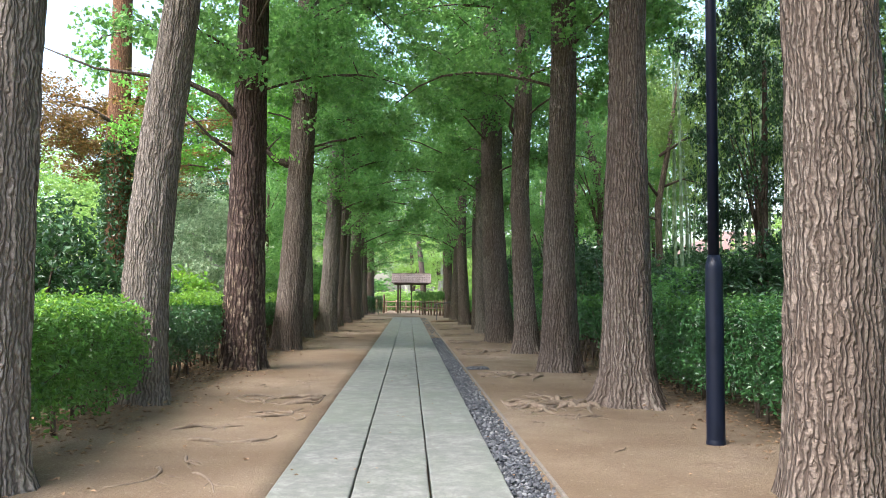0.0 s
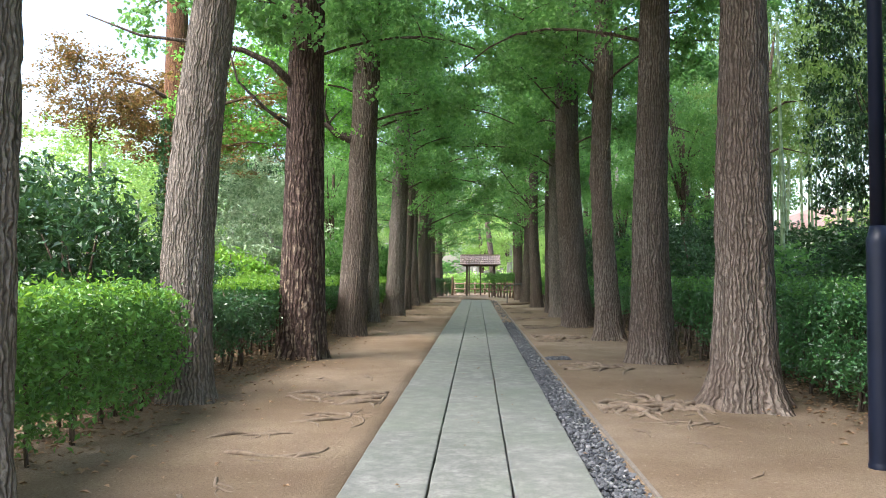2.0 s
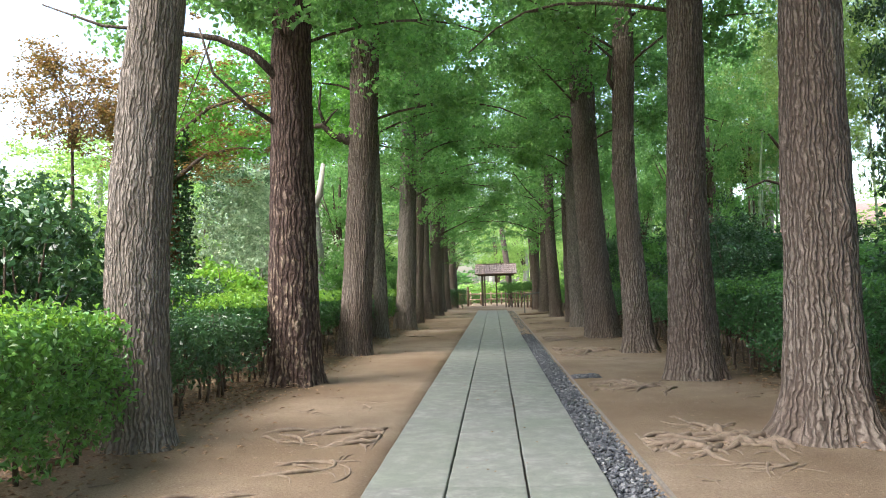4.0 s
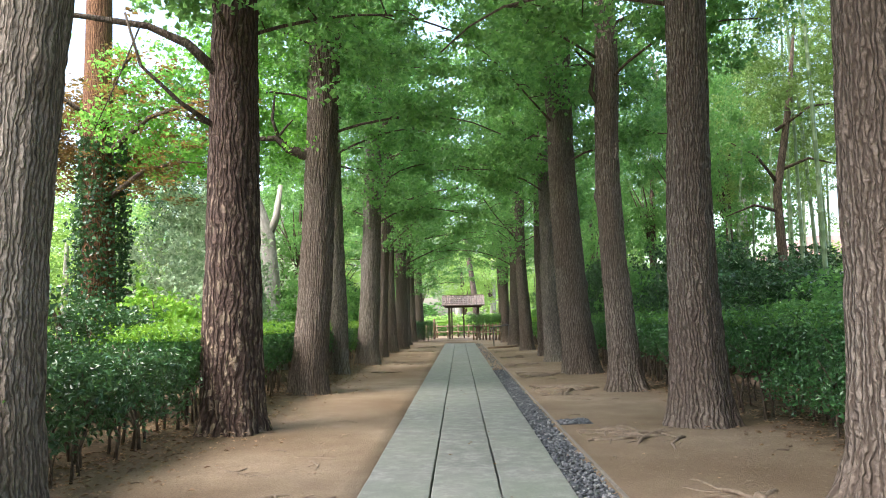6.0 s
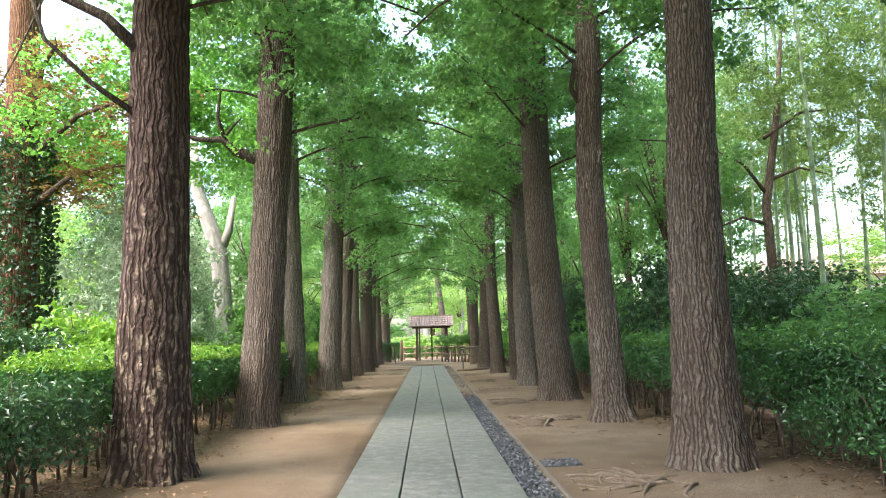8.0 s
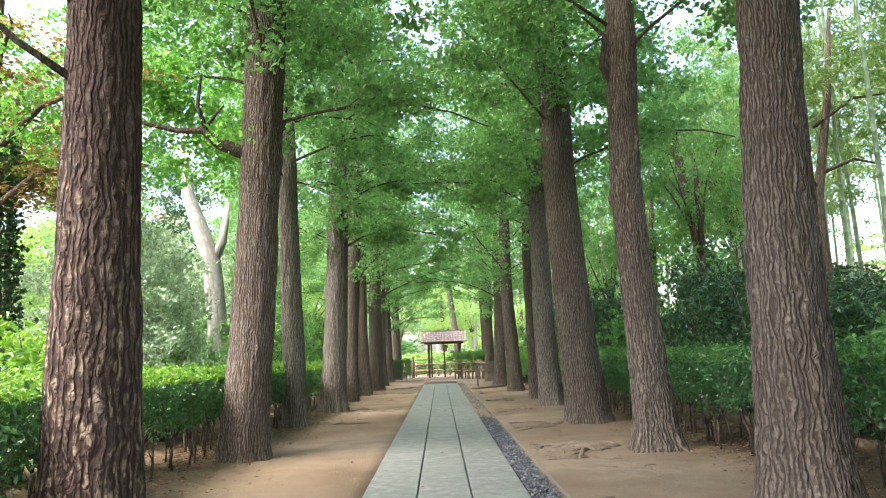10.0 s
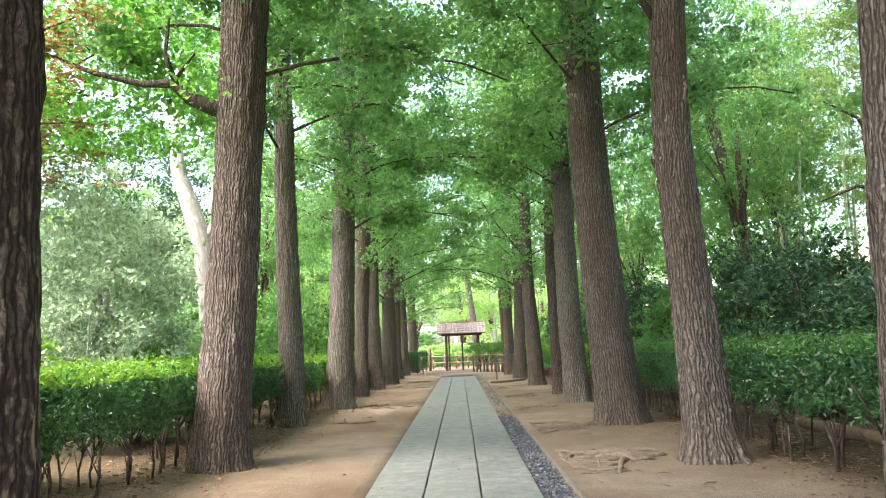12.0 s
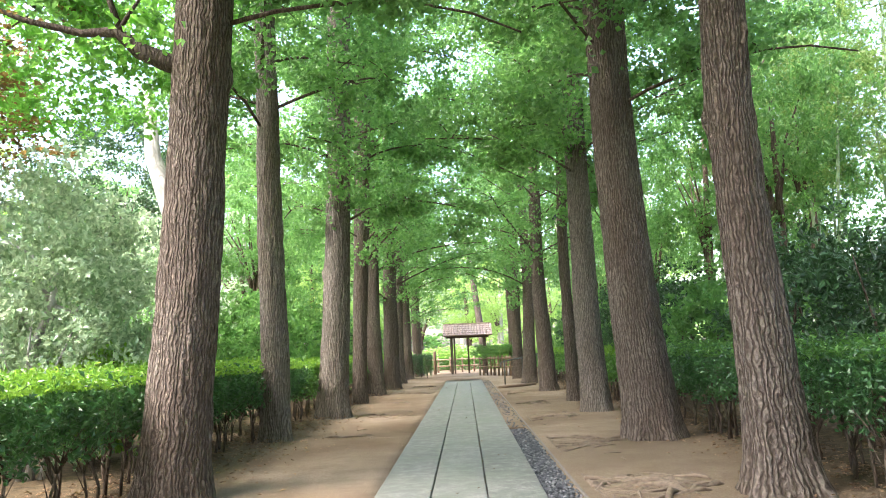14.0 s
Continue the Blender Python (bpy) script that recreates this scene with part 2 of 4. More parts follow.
GLASS = plain_material("lantern_glass", (0.55, 0.55, 0.5), (0.7, 0.7, 0.66), 4, 0.25)

# ---- builders ----
def mesh_of(name, verts, faces, material, smooth=False):
    me = bpy.data.meshes.new(name)
    me.from_pydata(np.asarray(verts, float).tolist(), [], faces.tolist() if hasattr(faces, "tolist") else faces)
    me.materials.append(material)
    if smooth:
        me.polygons.foreach_set("use_smooth", np.ones(len(me.polygons), bool))
    me.update()
    return me


def piece(name, me, parent=None, label="", kind="", at=None):
    ob = new(name, me)
    ob.parent = parent
    if at is not None:
        ob.matrix_basis = at
    return tagged(ob, label, kind=kind)


def part(name, bm, material, parent=None, label=""):
    me = bpy.data.meshes.new(name)
    bm.to_mesh(me)
    bm.free()
    me.materials.append(material)
    return piece(name, me, parent, label)


def thing(name, at, label, category, group=""):
    ob = new(name)
    ob.empty_display_size = 0.2
    ob.matrix_basis = at
    return tagged(ob, label, category, group)


def box(bm, x0, x1, y0, y1, z0, z1, bevel=0.0):
    vs = bmesh.ops.create_cube(bm, size=1.0)["verts"]
    for v in vs:
        v.co = Vector((x0 if v.co.x < 0 else x1, y0 if v.co.y < 0 else y1, z0 if v.co.z < 0 else z1))
    if bevel:
        bmesh.ops.bevel(bm, geom=list({e for v in vs for e in v.link_edges}), offset=bevel, segments=2, affect='EDGES')
    return bm


def tube(points, radii, seg=7, cap=True):
    """Vertices and faces of a round tube along points."""
    pts = [Vector(p) for p in points]
    verts, faces = [], []
    side = Vector((1, 0, 0))
    for i, p in enumerate(pts):
        d = (pts[min(i + 1, len(pts) - 1)] - pts[max(i - 1, 0)]).normalized()
        side = (side - d * side.dot(d))
        side = side.normalized() if side.length > 1e-4 else d.orthogonal().normalized()
        up = d.cross(side)
        for k in range(seg):
            a = 2 * math.pi * k / seg
            verts.append(p + (side * math.cos(a) + up * math.sin(a)) * radii[i])
    for i in range(len(pts) - 1):
        for k in range(seg):
            a, b = i * seg + k, i * seg + (k + 1) % seg
            faces.append((a, b, b + seg, a + seg))
    if cap:
        faces.append(tuple(range((len(pts) - 1) * seg, len(pts) * seg)))
        faces.append(tuple(range(seg - 1, -1, -1)))
    return verts, faces


def joined(pieces):
    verts, faces = [], []
    for v, f in pieces:
        n = len(verts)
        verts += v
        faces += [tuple(i + n for i in q) for q in f]
    return verts, faces


def leaf_mesh(name, pts, size, rng, material, up=0.6, slim=0.6, vary=0.35):
    """Small folded leaves at pts, turned at random, facing up by the share up."""
    n = len(pts)
    nor = rng.normal(size=(n, 3))
    nor /= np.linalg.norm(nor, axis=1)[:, None]
    nor = nor * (1 - up) + np.array([0, 0, up])
    nor /= np.linalg.norm(nor, axis=1)[:, None]
    a = np.cross(nor, rng.normal(size=(n, 3)))
    a /= np.linalg.norm(a, axis=1)[:, None] + 1e-9
    b = np.cross(nor, a)
    long = (size * (1 + vary * rng.uniform(-1, 1, n)))[:, None]
    verts = np.empty((n, 4, 3))
    verts[:, 0] = pts - a * long * 0.5 - nor * long * 0.08
    verts[:, 1] = pts + b * long * slim * 0.5 + nor * long * 0.10
    verts[:, 2] = pts + a * long * 0.5 - nor * long * 0.14
    verts[:, 3] = pts - b * long * slim * 0.5 + nor * long * 0.10
    i = np.arange(n)[:, None] * 4
    faces = np.concatenate([i + [0, 1, 2], i + [0, 2, 3]], 0)
    return mesh_of(name, verts.reshape(-1, 3), faces, material)


def sprays(centres, rng, per, wide, thick):
    """Points in flat, uneven clusters round the centres."""
    c = np.asarray(centres)
    w = rng.uniform(0.6, 1.35, len(c))
    k = rng.poisson(per * w * w)
    out = np.repeat(c, k, 0)
    s = np.repeat(w, k)[:, None]
    d = rng.normal(size=out.shape)
    d *= (rng.uniform(0.1, 1, len(out)) / np.linalg.norm(d, axis=1))[:, None]
    return out + d * s * [wide, wide, thick]


def trunk_mesh(name, rng, radius, height, material, lean=(0, 0), flare=0.45, tip=0.35, rings=0.1, seg=64, rough=0.02, knots=2, seam=0.0, form=None):
    """A tapering trunk with furrowed relief and a spreading foot; form: height, shift across, radius."""
    lobes = [(rng.integers(3, 8), rng.uniform(0, 6.28), rng.uniform(0.3, 1)) for _ in range(3)]
    seed = rng.uniform(0, 500)
    bend = rng.uniform(-0.05, 0.05, 4)
    bumps = [(rng.uniform(0, 6.28), rng.uniform(1.0, 4.5), rng.uniform(0.03, 0.06)) for _ in range(knots)]
    zs = [-0.12, -0.04]
    z = 0.0
    while z < height:
        zs.append(z)
        z += rings if z < 5.5 else rings * 4
    verts = []
    if form:
        keys = list(zip(*form, (height, form[-1][1] + 0.3 * lean[0] * (height - form[-1][0]), form[-1][2] * 0.55)))
        soft = np.linspace(-0.6, 0.6, 9)
    for z in zs:
        u = max(z, 0) / height
        r0 = float(np.interp(z + soft, keys[0], keys[2]).mean()) if form else radius * (1 - (1 - tip) * u)
        fl = 0.7 * math.exp(-max(z, -0.05) / 0.2) + 0.3 * math.exp(-max(z, 0) / 1.1)
        cx = lean[0] * max(z, 0) + bend[0] * math.sin(z * 0.8 + seed) + bend[2] * math.sin(z * 0.37)
        if form:
            cx = float(np.interp(z + soft, keys[0], keys[1]).mean()) + 0.25 * bend[0] * math.sin(z * 1.3 + seed)
        cy = lean[1] * max(z, 0) + bend[1] * math.sin(z * 0.7 + seed) + bend[3] * math.sin(z * 0.33)
        for k in range(seg):
            a = 2 * math.pi * k / seg + seam
            ca, sa = math.cos(a), math.sin(a)
            foot = sum(w * max(0, math.cos(q * a + p)) for q, p, w in lobes) * 0.33
            r = r0 * (1 + fl * flare * (0.35 + foot))
            q = min(abs(noise.noise((ca * r0 * 12 + seed, sa * r0 * 12, z * 1.7))), abs(noise.noise((ca * r0 * 15, sa * r0 * 15 + seed, z * 2.2 + 9.0))) * 1.2)
            r += rough * (min(q, 0.3) * 5.0 - 0.8) + r0 * 0.06 * noise.noise((ca * 0.9 + seed, sa * 0.9, z * 0.7))
            for ba, bz, bs in bumps:
                da = (a - ba + math.pi) % (2 * math.pi) - math.pi
                r += bs * math.exp(-((da / 0.3) ** 2) - ((z - bz) / 0.12) ** 2)
            verts.append((cx + ca * r, cy + sa * r, z))
    faces = []
    for i in range(len(zs) - 1):
        for k in range(seg):
            p, s = i * seg + k, i * seg + (k + 1) % seg
            faces.append((p, s, s + seg, p + seg))
    faces.append(tuple(range((len(zs) - 1) * seg, len(zs) * seg)))
    me = mesh_of(name, verts, faces, material, True)
    n, k = np.divmod(np.arange((len(zs) - 1) * seg), seg)
    round_m = 2 * math.pi * radius / seg
    u = np.stack([k, k + 1, k + 1, k], 1) * round_m
    h = np.asarray(zs)
    v = np.stack([h[n], h[n], h[n + 1], h[n + 1]], 1)
    flat = np.concatenate([np.stack([u, v], -1).reshape(-1), np.zeros(2 * seg)])
    me.uv_layers.new(name="UVMap").data.foreach_set("uv", flat)
    return me


def limb_points(rng, z, az, length, rise, droop, start=0.12, steps=7):
    pts = []
    wob = rng.uniform(-0.12, 0.12, 3)
    for i in range(steps):
        u = i / (steps - 1)
        out = start + length * u
        a = az + wob[0] * math.sin(u * 4) + wob[1] * u
        pts.append((out * math.cos(a), out * math.sin(a), z + rise * u - droop * u * u + wob[2] * math.sin(u * 6) * 0.4))
    return pts

# ---- ground and path ----
def soil_z(x, y):
    z = 0.03 * noise.noise((x * 0.5, y * 0.5, 3.0)) + 0.012 * noise.noise((x * 2.2, y * 2.2, 7.0))
    z *= min(1.0, max(0.0, (abs(x - 0.1) - 1.0) / 0.8))
    return z + 0.05 * min(1, max(0, abs(x) - 3.0))


def ground_sheet():
    xs = np.concatenate([[-900, -300, -120, -60, -30, -16], np.arange(-9, -0.86, 0.2), [-0.845, -0.8, 0.7, 0.745], np.arange(0.75, 1.07, 0.16), [1.085], np.arange(1.15, 9, 0.2), [16, 30, 60, 120, 300, 900]])
    ys = np.concatenate([[-900, -300, -100, -40, -15], np.arange(-6, 60, 0.3), [70, 90, 130, 250, 600, 1500]])
    verts = []
    for y in ys:
        for x in xs:
            z = -0.08 if -0.83 < x < 1.07 and y < 44.8 else soil_z(x, y)
            verts.append((x, y, z))
    nx = len(xs)
    faces = [(j * nx + i, j * nx + i + 1, (j + 1) * nx + i + 1, (j + 1) * nx + i) for j in range(len(ys) - 1) for i in range(nx - 1)]
    me = mesh_of("ground", verts, faces, SOIL, True)
    tagged(piece("ground", me), "packed bare brown earth with leaf litter under hedges", "ground", kind="structure")


ground_sheet()

PATH_END = 45.0
path = tagged(new("path"), "straight paved path of worn grey-green concrete strips", "path", kind="structure")

# ---- drain of dark gravel ----
def pebbles(rng, n, x0, x1, y0, y1, size, sunk=0.35):
    g = (1 + 5 ** 0.5) / 2
    base = np.array([(-1, g, 0), (1, g, 0), (-1, -g, 0), (1, -g, 0), (0, -1, g), (0, 1, g), (0, -1, -g), (0, 1, -g), (g, 0, -1), (g, 0, 1), (-g, 0, -1), (-g, 0, 1)]) / 1.9
    tri = np.array([(0, 11, 5), (0, 5, 1), (0, 1, 7), (0, 7, 10), (0, 10, 11), (1, 5, 9), (5, 11, 4), (11, 10, 2), (10, 7, 6), (7, 1, 8), (3, 9, 4), (3, 4, 2), (3, 2, 6), (3, 6, 8), (3, 8, 9), (4, 9, 5), (2, 4, 11), (6, 2, 10), (8, 6, 7), (9, 8, 1)])
    s = size * rng.uniform(0.6, 1.25, (n, 1)) * rng.uniform(0.65, 1.2, (n, 3)) * [1, 1, 0.7]
    v = base[None] * s[:, None] * 0.5 * rng.uniform(0.8, 1.15, (n, 12, 1))
    a = rng.uniform(0, 6.28, n)
    c, d = np.cos(a)[:, None], np.sin(a)[:, None]
    v = np.stack([v[..., 0] * c - v[..., 1] * d, v[..., 0] * d + v[..., 1] * c, v[..., 2] + 0.3 * v[..., 0]], -1)
    v += np.stack([rng.uniform(x0, x1, n), rng.uniform(y0, y1, n), rng.uniform(-0.045, -0.012, n)], -1)[:, None]
    return v.reshape(-1, 3), (np.arange(n)[:, None, None] * 12 + tri).reshape(-1, 3)


rng = np.random.default_rng(5)
drain = tagged(new("drain"), "shallow drain of dark grey gravel beside the path", "drain", kind="structure")
part("drain_bed", box(bmesh.new(), 0.742, 1.05, -8, 44.95, -0.12, -0.045), BED, drain)
for k in range(20):
    y = -8 + k * 2.6
    part("edging", box(bmesh.new(), 1.052, 1.078, y, min(y + 2.594, 44.95), -0.1, 0.012, 0.004), EDGE, drain)
v, f = pebbles(rng, 11500, 0.752, 1.042, 2.8, 23.9, 0.037)
piece("gravel", mesh_of("gravel", v, f, GRAVEL), drain, "loose dark grey gravel", "stuff")
v, f = pebbles(rng, 1000, 0.755, 1.04, 24.2, 44.7, 0.045)
v[:, 2] += 0.004
piece("gravel", mesh_of("gravel", v, f, GRAVEL), drain, "gravel half buried in sand", "stuff")
part("sand_fill", box(bmesh.new(), 0.742, 1.05, 24.2, 44.95, -0.05, -0.016, 0.004), SOIL, drain)
side = tagged(new("drain_branch"), "short gravel side drain running to the roots", "drain", kind="structure")
part("drain_bed", box(bmesh.new(), 1.08, 1.48, 13.65, 14.05, -0.1, 0.008), BED, side)
v, f = pebbles(rng, 300, 1.1, 1.46, 13.68, 14.02, 0.045)
v[:, 2] += 0.035
piece("gravel", mesh_of("gravel", v, f, GRAVEL), side, "", "stuff")

# ---- avenue trees ----
def crown_kind(seed, low, high, reach, count, per, leaf=0.1):
    """Limb meshes and one leaf mesh, round an upright axis."""
    rng = np.random.default_rng(seed)
    limbs, spots = [], []
    az = rng.uniform(0, 6.28)
    for i in range(count):
        u = i / (count - 1)
        z = low + (high - low) * u + rng.uniform(-0.25, 0.25)
        az += 2.4 + rng.uniform(-0.4, 0.4)
        length = reach * (1 - 0.55 * u ** 1.5) * rng.uniform(0.75, 1.15)
        pts = limb_points(rng, z, az, length, length * rng.uniform(0.3, 0.75), length * rng.uniform(0.15, 0.5))
        thick = 0.029 * (1 - 0.4 * u) * rng.uniform(0.7, 1.2)
        pieces = [tube(pts, np.linspace(thick, 0.012, len(pts)).tolist(), 7)]
        for q in range(4):
            j = rng.integers(2, 6)
            o = Vector(pts[j])
            e = o + Vector((rng.uniform(-1, 1), rng.uniform(-1, 1), rng.uniform(-0.3, 0.4))) * 0.8
            m = (o + e) / 2 + Vector((0, 0, 0.06))
            pieces.append(tube([o, m, e], [0.014, 0.01, 0.005], 5))
            spots.append(tuple(e))
        limbs.append(mesh_of("limb", *joined(pieces), BARK_TWIG, True))
        for q in range(10):
            w = rng.uniform(0.25, 1.08)
            k = min(int(w * 6), 6)
            p = np.array(pts[k]) + rng.normal(size=3) * [0.5, 0.5, 0.34]
            spots.append(tuple(p))
    pts = sprays(spots, rng, per, 0.55, 0.3)
    return limbs, leaf_mesh("crown", pts, leaf, rng, LEAF, 0.35, 0.8)


KINDS = [crown_kind(21, 4.3, 11.5, 3.3, 21, 122, 0.095), crown_kind(22, 4.5, 11.8, 3.2, 20, 122, 0.095), crown_kind(23, 4.8, 12.0, 3.3, 21, 122, 0.095), crown_kind(24, 3.6, 10.5, 3.7, 20, 62, 0.104)]

# x, y, foot radius, lean across, crown kind, crown turn, raise of the crown
# one tree out of view, added to shade the first right trunk
UNSEEN_SHADE = [(2.8, 0.6, 0.29, 0.0, 0, 190, 0.7)]
LEFT_ROW = [(-2.76, 5.4, 0.29, 0.01, 2, 160, 3.2), (-3.02, 9.4, 0.27, 0.03, 1, 15, 1.0), (-2.78, 13.65, 0.33, 0.0, 0, 200, 0.4),
            (-2.8, 18.35, 0.32, 0.05, 1, 120, 0.4), (-3.03, 23.3, 0.25, -0.022, 2, 250, 0.3), (-2.84, 27.6, 0.32, 0.04, 0, 300, -0.1), (-2.82, 31.7, 0.22, 0.03, 3, 40, 0.2), (-2.86, 36.1, 0.28, 0.0, 3, 100, 0.5),
            (-2.72, 39.8, 0.32, 0.012, 3, 330, -0.3), (-2.82, 44.5, 0.28, 0.0, 3, 60, 0.0), (-2.8, 49.3, 0.26, 0.0, 3, 140, -0.8), (-2.55, 53.3, 0.29, 0.0, 3, 220, -0.9)]
RIGHT_ROW = [(2.76, 5.05, 0.3, 0.005, 2, 20, 0.8), (2.69, 9.4, 0.28, -0.005, 0, 130, 0.7), (2.65, 13.35, 0.28, 0.008, 1, 260, 0.6),
             (2.77, 17.75, 0.24, -0.03, 2, 310, 0.5), (2.68, 21.95, 0.38, -0.055, 1, 75, 0.4), (2.65, 26.6, 0.28, -0.02, 1, 180, 0.0), (2.62, 30.0, 0.17, 0.01, 3, 20, 0.8), (2.53, 34.7, 0.27, -0.01, 3, 200, 0.0),
             (2.52, 40.6, 0.27, 0.01, 3, 290, 0.2), (2.35, 45.2, 0.26, 0.01, 3, 10, -0.5), (2.45, 50.0, 0.26, 0.0, 3, 90, 0.3)]
# height, shift across and radius of the trunks that pass near
FORMS = {
    LEFT_ROW[0][:2]: [(0, 0, 0.3), (1.5, 0.02, 0.28), (3.2, 0.07, 0.26)],
    LEFT_ROW[1][:2]: [(0, 0.02, 0.25), (1.2, -0.03, 0.255), (2.4, 0.03, 0.24), (3.6, 0.18, 0.225), (5.0, 0.36, 0.2)],
    LEFT_ROW[2][:2]: [(0, 0, 0.34), (1.4, 0, 0.345), (2.4, 0, 0.32), (3.1, 0.01, 0.3), (5.2, 0.04, 0.275)],
    LEFT_ROW[3][:2]: [(0, -0.01, 0.31), (1.5, 0.11, 0.295), (3.9, 0.24, 0.285), (6.2, 0.36, 0.29)],
    LEFT_ROW[4][:2]: [(0, 0, 0.235), (1.6, 0.0, 0.22), (4.4, -0.08, 0.19), (7.2, -0.14, 0.18)],
    LEFT_ROW[5][:2]: [(0, 0, 0.33), (1.7, 0.1, 0.3), (5.5, 0.25, 0.255), (9.2, 0.32, 0.26)],
    LEFT_ROW[6][:2]: [(0, 0, 0.19), (1.7, 0.05, 0.185), (6.4, 0.22, 0.22), (9.7, 0.34, 0.24)],
    RIGHT_ROW[0][:2]: [(0, 0, 0.3), (1.5, 0.0, 0.29), (3.2, 0.01, 0.285)],
    RIGHT_ROW[1][:2]: [(0, 0, 0.29), (0.7, -0.01, 0.275), (2.4, -0.03, 0.25), (4.0, -0.01, 0.225)],
    RIGHT_ROW[2][:2]: [(0, 0.01, 0.33), (1.2, -0.01, 0.285), (2.8, -0.01, 0.235), (5.2, 0.05, 0.22)],
    RIGHT_ROW[3][:2]: [(0, 0, 0.26), (1.35, -0.1, 0.23), (3.0, -0.17, 0.205), (4.4, -0.17, 0.2), (5.6, -0.11, 0.2)],
    RIGHT_ROW[4][:2]: [(0, 0, 0.38), (1.45, -0.15, 0.34), (4.2, -0.3, 0.3), (6.5, -0.3, 0.3), (9.0, -0.28, 0.28)],
    RIGHT_ROW[5][:2]: [(0, 0, 0.28), (1.45, -0.06, 0.255), (5.0, -0.1, 0.22), (8.4, -0.04, 0.2)],
}


PALE_BARKED = {LEFT_ROW[0][:2], LEFT_ROW[1][:2], LEFT_ROW[4][:2], LEFT_ROW[5][:2], RIGHT_ROW[5][:2]}


def avenue_tree(n, x, y, r, lean, kind, turn, lift):
    rng = np.random.default_rng(100 + n)
    flaky, pale = (x, y) == LEFT_ROW[2][:2], (x, y) in PALE_BARKED
    tree = thing("avenue_tree", pose(x, y, 0), "tall deciduous tree with dark flaking bark above the hedge" if flaky else "tall deciduous tree with pale grey furrowed bark" if pale else "tall straight deciduous tree with deeply furrowed grey-brown bark", "tree", "two rows of avenue trees")
    near = 4 < y < 28
    piece("trunk", trunk_mesh("trunk", rng, r * 0.92, 12.5, BARK_FLAKY if flaky else BARK_PALE if pale else BARK, (lean, rng.uniform(-0.01, 0.01)), 1.1 if (x > 0 and round(y) in (9, 18)) else 0.5, 0.55 if x < 0 else 0.35, 0.075 if near else 0.3, 88 if near else 32, 0.014, 2, math.pi if x < 0 else 0.0, FORMS.get((x, y))), tree)
    limbs, leaves = KINDS[kind]
    at = pose(lean * 7, 0, lift, 0, 0, turn)
    for me in limbs:
        piece("limb", me, tree, at=at)
    piece("crown", leaves, tree, "fresh green leaves in loose sprays", "stuff", at=at)
    return tree


TREES = {}
for n, row in enumerate(LEFT_ROW + RIGHT_ROW + UNSEEN_SHADE):
    TREES[row[:2]] = avenue_tree(n, *row)

# ---- hedges ----
def hedge_kind(seed, length, wide, tall, low, count, leaf_mat, top_mat, fresh, leaf=0.076):
    rng = np.random.default_rng(seed)
    total, count = count, count // 9
    shape = rng.uniform(-1, 1, (count, 3))
    shape[:, 1] = rng.uniform(-0.53, 0.53, count)
    face = rng.uniform(size=count)
    shape[:, 0] = np.where(face < 0.5, np.sign(shape[:, 0]) * (1 - 0.3 * rng.uniform(0, 1, count) ** 2), shape[:, 0])
    shape[:, 2] = np.where(face > 0.68, 1 - 0.25 * rng.uniform(0, 1, count) ** 2, shape[:, 2])
    u = (shape[:, 2] + 1) / 2
    y = shape[:, 1] * length
    swell = np.array([noise.noise((a * 1.7, b * 1.9, seed)) for a, b in zip(y, u)])
    ragged = np.array([noise.noise((a * 2.3, float(np.sign(c)), seed + 9)) for a, c in zip(y, shape[:, 0])])
    z = low + ragged * 0.16 * (1 - u) + (tall - low) * u + 0.08 * swell * u
    x = shape[:, 0] * wide / 2 * (1 - 0.12 * u ** 4) * (1 + 0.26 * swell) * np.where(u < 0.25, 0.75 + u, 1)
    pts = np.stack([x, y, z], -1) + rng.normal(size=(count, 3)) * 0.02
    keep = rng.uniform(size=count) < np.where(u < 0.3, 0.35 + 2 * u, 1)
    pts = np.repeat(pts[keep], 9, 0)
    pts += rng.normal(size=pts.shape) * [0.06, 0.06, 0.055]
    # top leaves take top_mat: fresh growth, plus light from above put into colour
    topmost = (pts[:, 2] > tall - 0.09) & (rng.uniform(size=len(pts)) < fresh)
    return leaf_mesh("foliage", pts[~topmost], leaf, rng, leaf_mat, 0.3, 0.55), leaf_mesh("shoot_layer", pts[topmost] + [0, 0, 0.03], leaf, rng, top_mat, 0.45, 0.45)


def stem_mesh(seed, tall):
    rng = np.random.default_rng(seed)
    base = [(0, 0, -0.05), (rng.uniform(-0.03, 0.03), rng.uniform(-0.04, 0.04), 0.2), (rng.uniform(-0.06, 0.06), rng.uniform(-0.06, 0.06), 0.45)]
    out = [tube(base, [0.02, 0.016, 0.014], 6)]
    for k in range(4):
        e = Vector(base[-1])
        tip = e + Vector((rng.uniform(-0.3, 0.3), rng.uniform(-0.25, 0.25), rng.uniform(0.25, tall - 0.5)))
        out.append(tube([e, (e + tip) / 2 + Vector((0.02, 0, 0.03)), tip], [0.011, 0.008, 0.004], 5))
    low = Vector(base[1])
    out.append(tube([low, low + Vector((rng.uniform(-0.15, 0.15), rng.uniform(-0.15, 0.15), 0.3))], [0.008, 0.003], 5))
    return mesh_of("stem", *joined(out), BARK_TWIG, True)


